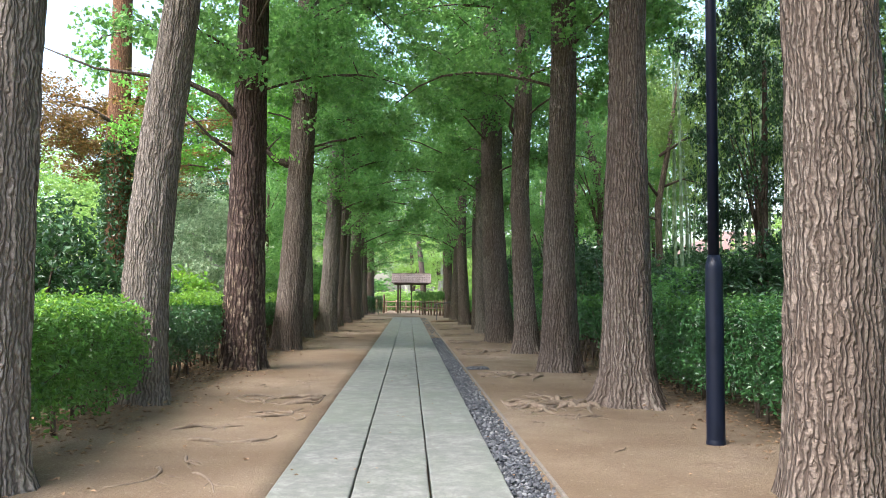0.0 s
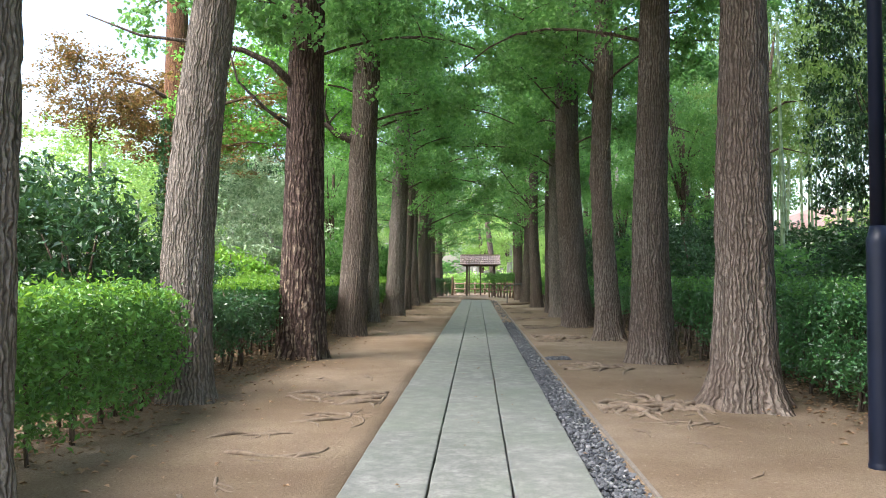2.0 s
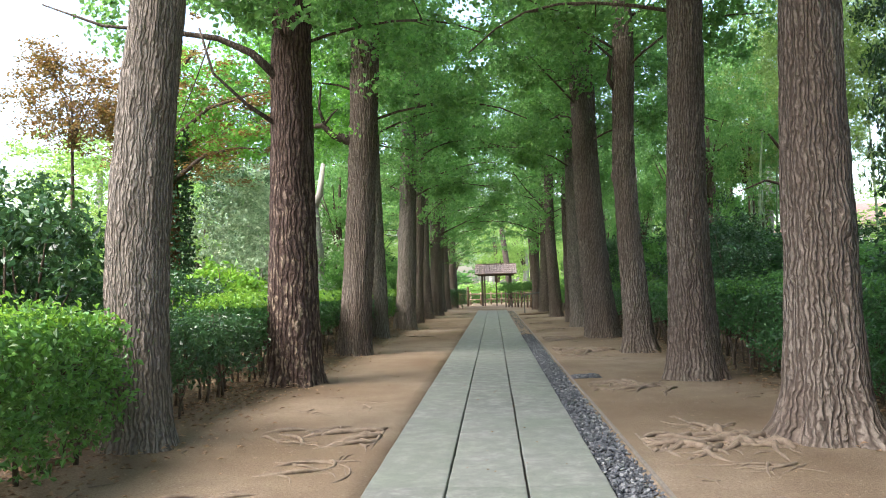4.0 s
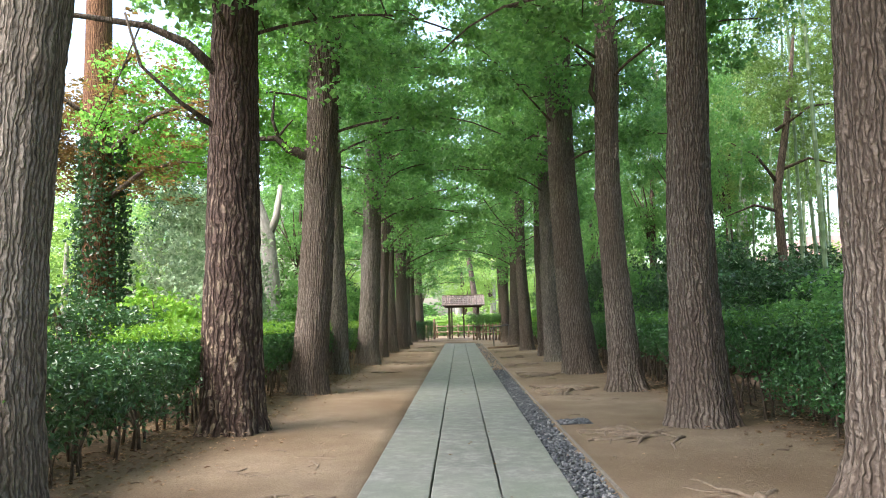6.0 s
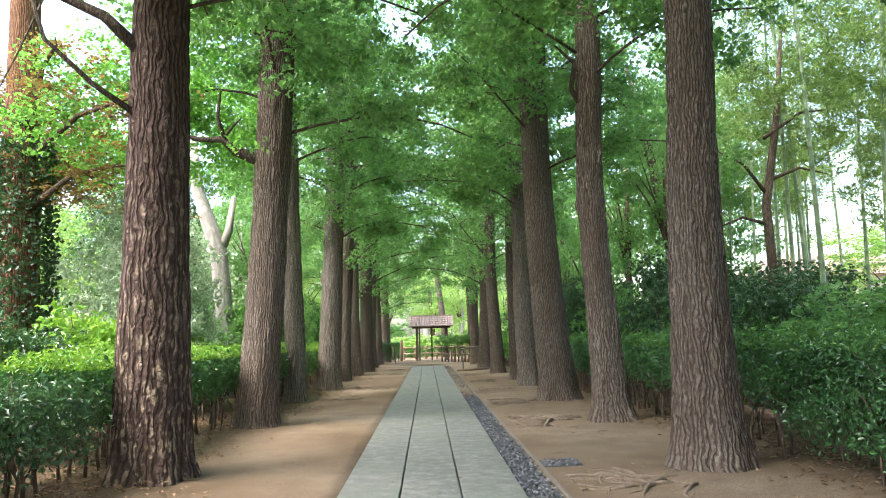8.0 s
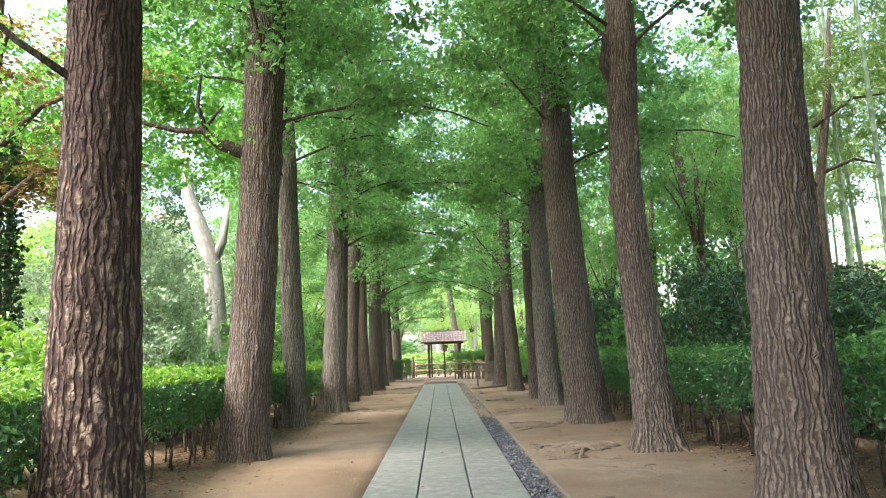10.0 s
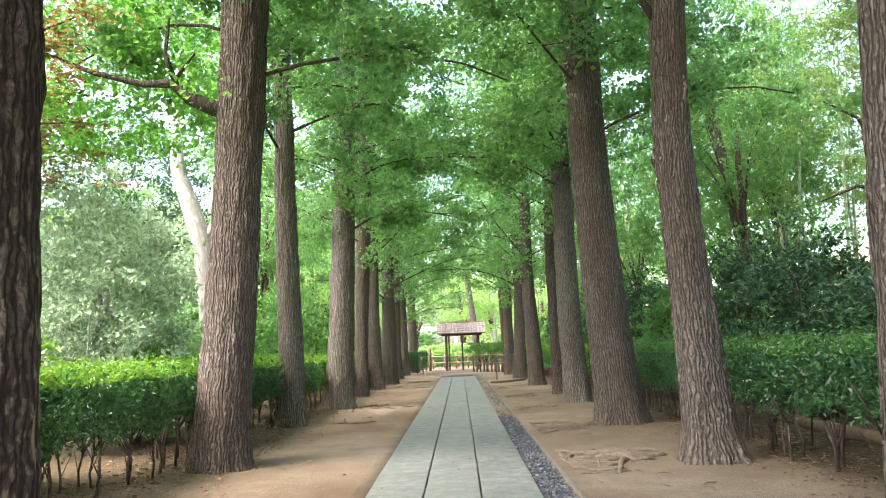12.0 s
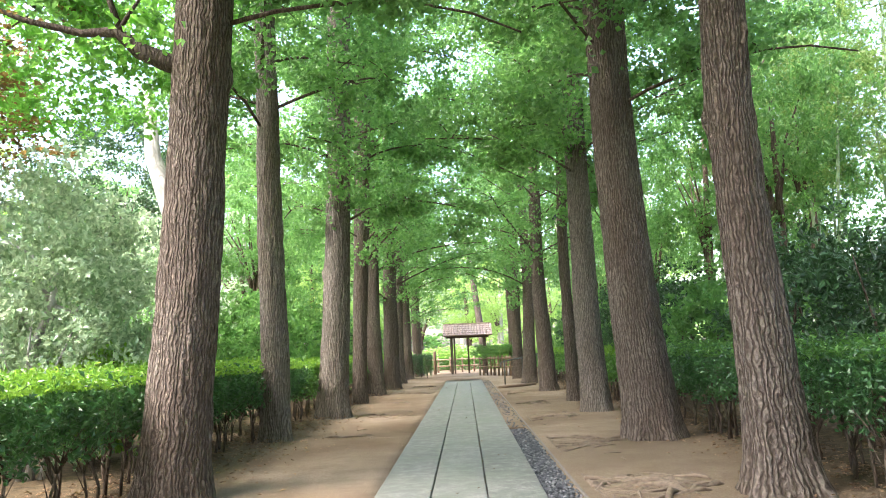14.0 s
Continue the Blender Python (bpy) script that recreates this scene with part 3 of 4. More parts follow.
STEMS = [stem_mesh(40 + k, 1.05) for k in range(5)]
HEDGE_LONG = 2.2
# second kind: evergreen leaf colour stands in for the shade of overhanging growth
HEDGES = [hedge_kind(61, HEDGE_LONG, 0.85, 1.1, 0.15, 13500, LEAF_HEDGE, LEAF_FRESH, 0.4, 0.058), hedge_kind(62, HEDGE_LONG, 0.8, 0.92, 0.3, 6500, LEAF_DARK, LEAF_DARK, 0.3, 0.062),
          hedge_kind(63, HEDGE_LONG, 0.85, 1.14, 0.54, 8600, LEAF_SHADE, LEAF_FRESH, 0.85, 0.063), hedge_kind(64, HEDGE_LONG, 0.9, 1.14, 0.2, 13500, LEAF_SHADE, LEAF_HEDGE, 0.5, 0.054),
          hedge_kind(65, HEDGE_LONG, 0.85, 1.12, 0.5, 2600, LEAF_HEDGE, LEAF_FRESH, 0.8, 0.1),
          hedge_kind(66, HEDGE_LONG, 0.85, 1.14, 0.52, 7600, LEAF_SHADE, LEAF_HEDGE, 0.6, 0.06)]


def hedge(x, y, kind, flip, rng, label):
    ob = thing("hedge", pose(x, y, 0.02, 0, 0, 180 * flip), label, "hedge", "clipped hedges behind the trees")
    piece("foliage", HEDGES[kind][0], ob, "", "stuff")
    piece("shoot_layer", HEDGES[kind][1], ob, "top leaves with fresh tone and top light in their colour", "stuff")
    for k in range(11):
        s = rng.uniform(0.75, 1.2)
        m = pose(rng.uniform(-0.3, 0.3), (k + rng.uniform(-0.3, 1.3)) / 11 * HEDGE_LONG - HEDGE_LONG / 2, 0, 0, 0, rng.uniform(0, 360)) @ Matrix.Scale(s, 4)
        piece("stem", STEMS[rng.integers(5)], ob, at=m)


rng = np.random.default_rng(8)
for k in range(1, 22):
    y = 3.2 + k * HEDGE_LONG
    if y < 8.8:
        hedge(-3.22, y, 0, k % 2, rng, "clipped green hedge with thin bare stems")
    elif y < 13.4:
        hedge(-3.5, y, 1, k % 2, rng, "lower thinning hedge with dry patches")
    else:
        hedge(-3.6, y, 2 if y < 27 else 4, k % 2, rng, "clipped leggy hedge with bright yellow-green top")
    hedge(3.85 if y < 14 else 3.7, y + 0.3, 3 if y < 13 else 5 if y < 27 else 4, k % 2, rng, "clipped green hedge, nearer lengths darkened as if shaded, bare stems below")

# ---- lamps ----
def street_lamp(x, y, label):
    ob = thing("street_lamp", pose(x, y, 0), label, "street lamp", "street lamps")
    piece("base", mesh_of("base", *tube([(0, 0, -0.05), (0, 0, 0.02), (0, 0, 0.03), (0, 0, 0.05), (0, 0, 1.54), (0, 0, 1.56), (0, 0, 1.66)], [0.086, 0.086, 0.081, 0.08, 0.077, 0.076, 0.052], 24), NAVY, True), ob)
    piece("pole", mesh_of("pole", *tube([(0, 0, 1.6), (0, 0, 4.5), (0, 0, 4.55), (0, 0, 4.6)], [0.05, 0.046, 0.046, 0.07], 20), NAVY, True), ob)
    lamp = piece("lantern", mesh_of("lantern", *tube([(0, 0, 4.6), (0, 0, 4.98)], [0.1, 0.16], 6), GLASS), ob, "pale glass lantern, unlit")
    piece("cap", mesh_of("cap", *tube([(0, 0, 4.98), (0, 0, 5.02), (0, 0, 5.17), (0, 0, 5.25)], [0.2, 0.2, 0.06, 0.012], 6), NAVY), lamp)


street_lamp(2.76, 6.95, "slender navy-painted steel street lamp with thicker foot")
street_lamp(2.95, 32.9, "slender navy street lamp between avenue trunks")

# ---- roots and litter ----
def root_mesh(rng, start, az, length, thick, key):
    """A winding root that rises from the soil and sinks back into it, with a side shoot."""
    def run(p, a, length, thick, n):
        pts, radii, turn = [], [], rng.uniform(-0.25, 0.25)
        wave, ph = rng.uniform(8, 15), rng.uniform(0, 6.28)
        for k in range(n + 1):
            u = k / n
            body = min(1.0, 5 * u + 0.35) * (1 - 0.7 * u)
            hump = 0.5 * thick * math.sin(u * wave + ph) + 0.25 * thick
            pts.append((p.x, p.y, soil_z(p.x + key[0], p.y + key[1]) + hump - 0.9 * thick * max(0.12 - u, 0) * 8 - 1.2 * thick * u ** 4))
            radii.append(thick * body * rng.uniform(0.75, 1.25))
            turn = 0.7 * turn + rng.uniform(-0.22, 0.22)
            a += turn
            p = p + Vector((math.cos(a), math.sin(a), 0)) * length / n
            wx = p.x + key[0]
            if -1.0 < wx < 1.2:
                p.x = (-1.0 if key[0] < 0 else 1.2) - key[0]
        return pts, radii
    n = max(7, int(length / 0.09))
    pts, radii = run(Vector(start), az, length, thick, n)
    out = [tube(pts, radii, 8)]
    for q in range(2):
        j = rng.integers(1, n - 2)
        side = run(Vector((pts[j][0], pts[j][1], 0)), az + rng.choice([-1, 1]) * rng.uniform(0.5, 1.1), length * 0.45, radii[j] * 0.6, 6)
        out.append(tube(*side, 6))
    return joined(out)


def tangle(key, seed, cx, cy, count, spread, thick, az0, az1, length):
    """Surface roots as parts of the tree at key, round the place (cx, cy)."""
    rng = np.random.default_rng(seed)
    tree = TREES[key]
    for k in range(count):
        s = (cx - key[0] + rng.uniform(-spread, spread), cy - key[1] + rng.uniform(-spread, spread), 0)
        me = mesh_of("root", *root_mesh(rng, s, radians(rng.uniform(az0, az1)), 1.5 * length * rng.uniform(0.5, 1.2), 0.8 * thick * rng.uniform(0.5, 1.2), key), ROOT, True)
        piece("root", me, tree, "pale worn surface root")


tangle(RIGHT_ROW[1][:2], 1, 1.98, 9.3, 26, 0.36, 0.046, 110, 280, 0.62)
tangle(RIGHT_ROW[1][:2], 2, 2.0, 8.6, 4, 0.2, 0.02, 150, 260, 0.5)
tangle(RIGHT_ROW[2][:2], 3, 2.0, 12.8, 12, 0.36, 0.034, 140, 230, 0.65)
tangle(RIGHT_ROW[3][:2], 4, 2.05, 18.15, 18, 0.36, 0.048, 120, 215, 0.9)
tangle(RIGHT_ROW[4][:2], 5, 2.1, 21.9, 9, 0.25, 0.03, 150, 230, 0.9)
tangle(RIGHT_ROW[5][:2], 6, 2.1, 26.0, 8, 0.3, 0.03, 150, 210, 0.9)
tangle(RIGHT_ROW[6][:2], 7, 2.0, 30.0, 6, 0.4, 0.03, 150, 210, 0.9)
tangle(RIGHT_ROW[7][:2], 8, 2.0, 34.0, 6, 0.4, 0.03, 150, 210, 0.9)
tangle(LEFT_ROW[1][:2], 9, -1.8, 9.6, 6, 0.5, 0.03, -60, 60, 0.65)
tangle(LEFT_ROW[1][:2], 10, -1.8, 7.3, 4, 0.5, 0.026, -60, 60, 0.6)
tangle(RIGHT_ROW[2][:2], 31, 1.75, 12.9, 8, 0.35, 0.024, 140, 220, 0.5)
tangle(RIGHT_ROW[3][:2], 32, 1.9, 17.2, 6, 0.35, 0.022, 140, 220, 0.6)
tangle(RIGHT_ROW[4][:2], 33, 1.7, 21.5, 8, 0.45, 0.022, 150, 210, 0.8)
tangle(RIGHT_ROW[5][:2], 34, 1.6, 25.5, 7, 0.45, 0.022, 150, 210, 0.8)
tangle(LEFT_ROW[1][:2], 35, -1.5, 8.6, 4, 0.5, 0.03, -50, 50, 0.8)
tangle(LEFT_ROW[1][:2], 36, -1.4, 9.9, 4, 0.3, 0.04, -30, 40, 0.8)
tangle(LEFT_ROW[2][:2], 37, -1.7, 11.5, 4, 0.5, 0.02, -50, 50, 0.5)
tangle(LEFT_ROW[0][:2], 20, -1.6, 6.1, 3, 0.45, 0.024, -60, 60, 0.6)
tangle(LEFT_ROW[4][:2], 11, -2.2, 23.3, 2, 0.05, 0.05, -5, 8, 1.2)
tangle(LEFT_ROW[5][:2], 12, -2.0, 27.5, 5, 0.35, 0.03, -40, 40, 0.7)
tangle(LEFT_ROW[6][:2], 13, -2.0, 31.5, 5, 0.35, 0.03, -40, 40, 0.8)
tangle(LEFT_ROW[7][:2], 14, -2.0, 36.0, 4, 0.35, 0.03, -40, 40, 0.8)
tangle(LEFT_ROW[8][:2], 15, -2.0, 40.5, 5, 0.35, 0.035, -40, 40, 0.9)

rng = np.random.default_rng(77)
pts = np.concatenate([np.stack([-3.45 + rng.normal(0, 0.55, 9000), rng.uniform(2, 40, 9000), rng.uniform(0.03, 0.065, 9000)], -1),
                      np.stack([3.95 + rng.normal(0, 0.5, 9000), rng.uniform(2, 40, 9000), rng.uniform(0.03, 0.065, 9000)], -1)])
tagged(piece("leaf_litter", leaf_mesh("leaf_litter", pts, 0.055, rng, LEAF_DRY, 0.85, 0.6)), "dry brown fallen leaves under the hedges", "fallen leaves", kind="stuff")
pts = np.stack([rng.uniform(-2.7, 2.9, 520), rng.uniform(2, 44, 520), np.full(520, 0.02)], -1)
tagged(piece("leaf_litter", leaf_mesh("leaf_litter", pts, 0.03, rng, LEAF_DRY, 0.93, 0.6)), "a few small dry leaves on path and soil", "fallen leaves", kind="stuff")

out = []
for k in range(70):
    x, y, a, l = rng.uniform(1.2, 2.9) * rng.choice([-1, 1]), rng.uniform(3, 42), rng.uniform(0, 6.28), rng.uniform(0.08, 0.35)
    d = Vector((math.cos(a), math.sin(a), 0)) * l
    m = Vector((x, y, soil_z(x, y) + 0.006))
    out.append(tube([m, m + d * 0.5 + Vector((d.y, -d.x, 0)) * 0.15 + Vector((0, 0, 0.006)), m + d], [0.006, 0.005, 0.003], 5))
tagged(piece("fallen_twigs", mesh_of("fallen_twigs", *joined(out), ROOT, True)), "thin dry twigs scattered on the soil", "twigs", kind="stuff")

# ---- limbs of its own on two trees ----
def own_limb(key, path_pts, radii, shoots=()):
    pieces = [tube([(a - key[0], b - key[1], c) for a, b, c in path_pts], radii, 9)]
    for pts, rr in shoots:
        pieces.append(tube([(a - key[0], b - key[1], c) for a, b, c in pts], rr, 6))
    piece("limb", mesh_of("limb", *joined(pieces), BARK_LIMB, True), TREES[key], "crooked dark low limb")


k = LEFT_ROW[2][:2]
own_limb(k, [(-2.9, 13.5, 4.3), (-3.25, 13.4, 4.65), (-3.7, 13.3, 4.85), (-4.4, 13.2, 4.95), (-5.2, 13.0, 5.0), (-6.0, 12.9, 5.3)], [0.07, 0.055, 0.042, 0.034, 0.022, 0.01],
         [([(-2.95, 13.5, 3.65), (-3.3, 13.3, 3.9), (-3.7, 13.1, 4.3), (-3.85, 13.0, 4.9)], [0.04, 0.03, 0.022, 0.015]), ([(-3.8, 13.3, 4.85), (-4.0, 13.2, 4.2), (-4.3, 13.1, 3.4)], [0.012, 0.009, 0.004])])
k = LEFT_ROW[3][:2]
own_limb(k, [(-2.55, 18.35, 4.28), (-2.85, 18.3, 4.35), (-3.1, 18.2, 4.45), (-3.3, 18.1, 4.62), (-3.65, 18.1, 4.62), (-4.2, 18.0, 4.75), (-4.9, 17.9, 5.05)], [0.11, 0.1, 0.09, 0.06, 0.04, 0.03, 0.012],
         [([(-3.25, 18.1, 4.6), (-3.35, 18.0, 4.95), (-3.3, 18.0, 5.4)], [0.04, 0.03, 0.018]), ([(-3.3, 18.1, 4.6), (-3.1, 18.0, 4.8), (-2.95, 17.9, 4.9)], [0.03, 0.02, 0.01])])
k = RIGHT_ROW[3][:2]
own_limb(k, [(2.55, 17.7, 4.85), (2.35, 17.7, 5.2), (2.4, 17.6, 5.6), (2.1, 17.6, 5.9)], [0.05, 0.045, 0.035, 0.015])

r3 = np.random.default_rng(66)
c = np.stack([-2.9 - 3.9 * r3.uniform(0, 1, 230), 17.7 + 3.6 * r3.uniform(0, 1, 230), 4.4 + 2.1 * r3.uniform(0, 1, 230)], -1)
k = LEFT_ROW[3][:2]
piece("crown", leaf_mesh("crown", sprays(c - [k[0], k[1], 0], r3, 46, 0.42, 0.2), 0.085, r3, LEAF_SPRAY, 0.4, 0.8), TREES[k], "bright hanging leaf sprays on the low limb", "stuff")

# ---- shrubs ----
def cloud_kind(name, seed, wide, tall, low, clumps, per, leaf, material, up=0.35, slim=0.55, spray=0.3):
    """One leaf mesh that fills a rounded body from low to tall, clumped and with gaps."""
    rng = np.random.default_rng(seed)
    d = rng.normal(size=(clumps, 3))
    d /= np.linalg.norm(d, axis=1)[:, None]
    d *= (rng.uniform(0.25, 1, clumps) ** 0.45)[:, None]
    d *= (1 + 0.28 * rng.uniform(-1, 1, clumps))[:, None]
    c = d * [wide, wide, (tall - low) / 2] + [0, 0, (tall + low) / 2]
    c[:, 2] = np.maximum(c[:, 2], low * 0.8)
    return leaf_mesh(name, sprays(c, rng, per, spray, spray * 0.6), leaf, rng, material, up, slim)


def twigs_kind(seed, wide, tall, count, thick, material):
    rng = np.random.default_rng(seed)
    out = []
    for k in range(count):
        a = rng.uniform(0, 6.28)
        e = Vector((math.cos(a) * wide * rng.uniform(0.3, 0.85), math.sin(a) * wide * rng.uniform(0.3, 0.85), tall * rng.uniform(0.55, 0.95)))
        s = Vector((rng.uniform(-0.12, 0.12), rng.uniform(-0.12, 0.12), -0.05))
        m = s.lerp(e, 0.45) + Vector((rng.uniform(-0.15, 0.15), rng.uniform(-0.15, 0.15), 0.12 * tall))
        out.append(mesh_of("stem", *tube([s, s.lerp(m, 0.5) + Vector((0.04, 0.03, 0.05)), m, e], [thick, thick * 0.8, thick * 0.55, thick * 0.2], 7), material, True))
    return out


SHRUBS = {
    "dark": [cloud_kind("foliage", 70 + k, 1.0, 2.2, 0.25, 120, 42, 0.086, LEAF_DARK) for k in range(2)],
    "green": [cloud_kind("foliage", 74 + k, 1.0, 1.8, 0.2, 110, 32, 0.13, LEAF_FRESH) for k in range(2)],
    "pale": [cloud_kind("foliage", 78 + k, 1.1, 3.0, 0.3, 150, 44, 0.085, LEAF_PALE) for k in range(2)],
    "lime": [cloud_kind("foliage", 86 + k, 1.2, 1.6, 0.1, 90, 30, 0.14, LEAF_LIME) for k in range(2)],
    "mid": [cloud_kind("foliage", 82 + k, 1.1, 2.2, 0.2, 130, 32, 0.115, LEAF) for k in range(2)],
}
SHRUB_STEMS = [twigs_kind(90, 0.9, 2.0, 6, 0.03, BARK_TWIG), twigs_kind(91, 0.9, 2.0, 6, 0.035, BARK_SMOOTH)]
SHRUB_LABEL = {"lime": "low bright yellow-green shrub in the far garden", "dark": "dense evergreen shrub with glossy dark leaves", "green": "bushy shrub with bright fresh green leaves", "pale": "tall loose shrub with pale grey-green leaves", "mid": "rounded mid-green leafy garden shrub"}


def shrub(x, y, kind, scale, tall, rng, pick):
    ob = thing("shrub", pose(x, y, 0.03, 0, 0, rng.uniform(0, 360)), SHRUB_LABEL[kind], "shrub", "shrubs behind the hedges")
    m = Matrix.Diagonal((scale, scale, tall, 1))
    piece("foliage", SHRUBS[kind][pick % 2], ob, "", "stuff", at=m)
    for me in SHRUB_STEMS[1 if kind == "pale" else 0]:
        piece("stem", me, ob, at=m)


rng = np.random.default_rng(12)
for k, (x, y, kind, s, t) in enumerate([
        (-5.3, 8.6, "dark", 1.25, 1.15), (-5.0, 10.6, "dark", 1.2, 1.2), (-6.6, 11.5, "dark", 1.3, 1.35), (-5.0, 12.6, "dark", 0.8, 0.65), (-4.9, 14.6, "dark", 0.9, 0.75),
        (-6.8, 14.2, "dark", 1.2, 1.25), (-5.0, 16.6, "green", 1.0, 0.95), (-5.6, 21.9, "pale", 1.0, 1.2), (-5.0, 19.7, "pale", 1.0, 1.1), (-4.8, 20.8, "green", 0.8, 0.8), (-6.2, 22.2, "pale", 1.4, 1.5), (-5.3, 25.0, "mid", 1.1, 1.1),
        (-6.6, 27.0, "pale", 1.5, 1.4), (-5.0, 28.3, "mid", 1.1, 1.3), (-5.2, 31.6, "mid", 1.2, 1.5), (-5.1, 35.5, "mid", 1.2, 1.4), (-5.3, 39.5, "dark", 1.3, 1.4), (-5.2, 43.5, "mid", 1.2, 1.4), (-5.0, 47.5, "mid", 1.2, 1.3), (-4.6, 52.0, "dark", 1.0, 1.2),
        (5.7, 4.0, "dark", 1.2, 1.3), (5.6, 7.0, "dark", 1.2, 1.2), (6.0, 9.6, "dark", 1.4, 1.3), (5.7, 12.3, "dark", 1.2, 1.0), (6.9, 14.6, "dark", 1.3, 1.0), (5.6, 15.2, "mid", 1.1, 0.8), (5.6, 18.0, "dark", 1.2, 1.0), (6.8, 19.4, "mid", 1.2, 0.95),
        (5.5, 21.0, "dark", 1.2, 1.25), (5.8, 24.0, "dark", 1.3, 1.5), (5.3, 27.0, "mid", 1.2, 1.2), (5.5, 30.5, "dark", 1.3, 1.5), (5.2, 34.0, "dark", 1.3, 1.5), (5.2, 38.0, "mid", 1.2, 1.5), (5.3, 42.0, "dark", 1.3, 1.6), (5.2, 46.5, "mid", 1.2, 1.4),
        (8.2, 11.0, "dark", 1.5, 1.4), (8.5, 17.0, "mid", 1.5, 1.1), (8.3, 23.0, "dark", 1.5, 1.3), (8.2, 28.0, "mid", 1.5, 1.5), (-7, 63, "lime", 1.8, 1.2), (-4, 64.5, "lime", 1.6, 1.0), (-1.2, 66, "lime", 1.8, 1.0), (2.4, 66, "lime", 1.8, 1.1), (5.6, 63.5, "lime", 1.7, 1.3), (8.5, 62, "lime", 1.8, 1.4), (-10, 66, "lime", 2.0, 1.5)]):
    shrub(x, y, kind, s, t, rng, k)

# ---- garden trees ----
CROWNS = {
    "lime": [cloud_kind("crown", 170 + k, 2.6, 7.0, 1.6, 150, 70, 0.125, LEAF_LIME, 0.45, 0.6, 0.55) for k in range(2)],
    "pale": [cloud_kind("crown", 174 + k, 2.6, 7.0, 1.6, 150, 70, 0.125, LEAF_PALE, 0.4, 0.6, 0.5) for k in range(2)],
    "mid": [cloud_kind("crown", 178 + k, 2.5, 7.2, 1.4, 160, 72, 0.12, LEAF, 0.4, 0.65, 0.5) for k in range(2)],
    "dark": [cloud_kind("crown", 182 + k, 2.3, 7.5, 1.0, 160, 72, 0.12, LEAF_DARK, 0.35, 0.5, 0.5) for k in range(2)],
    "far": [cloud_kind("crown", 190 + k, 2.6, 7.0, 1.0, 70, 40, 0.3, (LEAF, LEAF_LIME)[k], 0.4, 0.7, 0.8) for k in range(2)],
    "maple": [cloud_kind("crown", 186 + k, 1.7, 3.4, 1.4, 110, 52, 0.085, LEAF_MAPLE, 0.65, 0.9, 0.4) for k in range(2)],
}
GARDEN_TRUNKS = [trunk_mesh("trunk", np.random.default_rng(300 + k), 0.2, 6.0, BARK_TWIG if k else BARK_SMOOTH, (0.03 * (k - 1), 0.02), 0.3, 0.3, 0.6, 14, 0.008, 0) for k in range(3)]
GARDEN_LIMBS = twigs_kind(95, 1.9, 3.2, 6, 0.06, BARK_TWIG)
TREE_LABEL = {"far": "distant broad leafy tree closing the view", "lime": "garden tree with light yellow-green foliage", "pale": "garden tree with pale green foliage", "mid": "broadleaf tree with mid-green foliage", "dark": "dense evergreen tree with dark foliage", "maple": "ornamental maple with orange-brown leaves"}


def garden_tree(x, y, kind, scale, tall, rng, pick, lift=0.0):
    ob = thing("garden_tree", pose(x, y, 0.04, 0, 0, rng.uniform(0, 360)), TREE_LABEL[kind], "tree", "trees around the avenue")
    m = Matrix.Translation((0, 0, lift)) @ Matrix.Diagonal((scale, scale, tall, 1))
    piece("crown", CROWNS[kind][pick % 2], ob, "", "stuff", at=m)
    piece("trunk", GARDEN_TRUNKS[1 if kind == "maple" else pick % 3], ob, at=Matrix.Diagonal((scale, scale, tall, 1) if kind != "maple" else (0.4, 0.4, (1.6 * tall + lift + 0.4) / 6.0, 1)))
    for me in GARDEN_LIMBS:
        grow = 0.5 if kind == "maple" else 1.0
        piece("limb", me, ob, at=Matrix.Translation((0, 0, 1.6 * tall + lift)) @ Matrix.Diagonal((scale * grow, scale * grow, tall * grow, 1)))


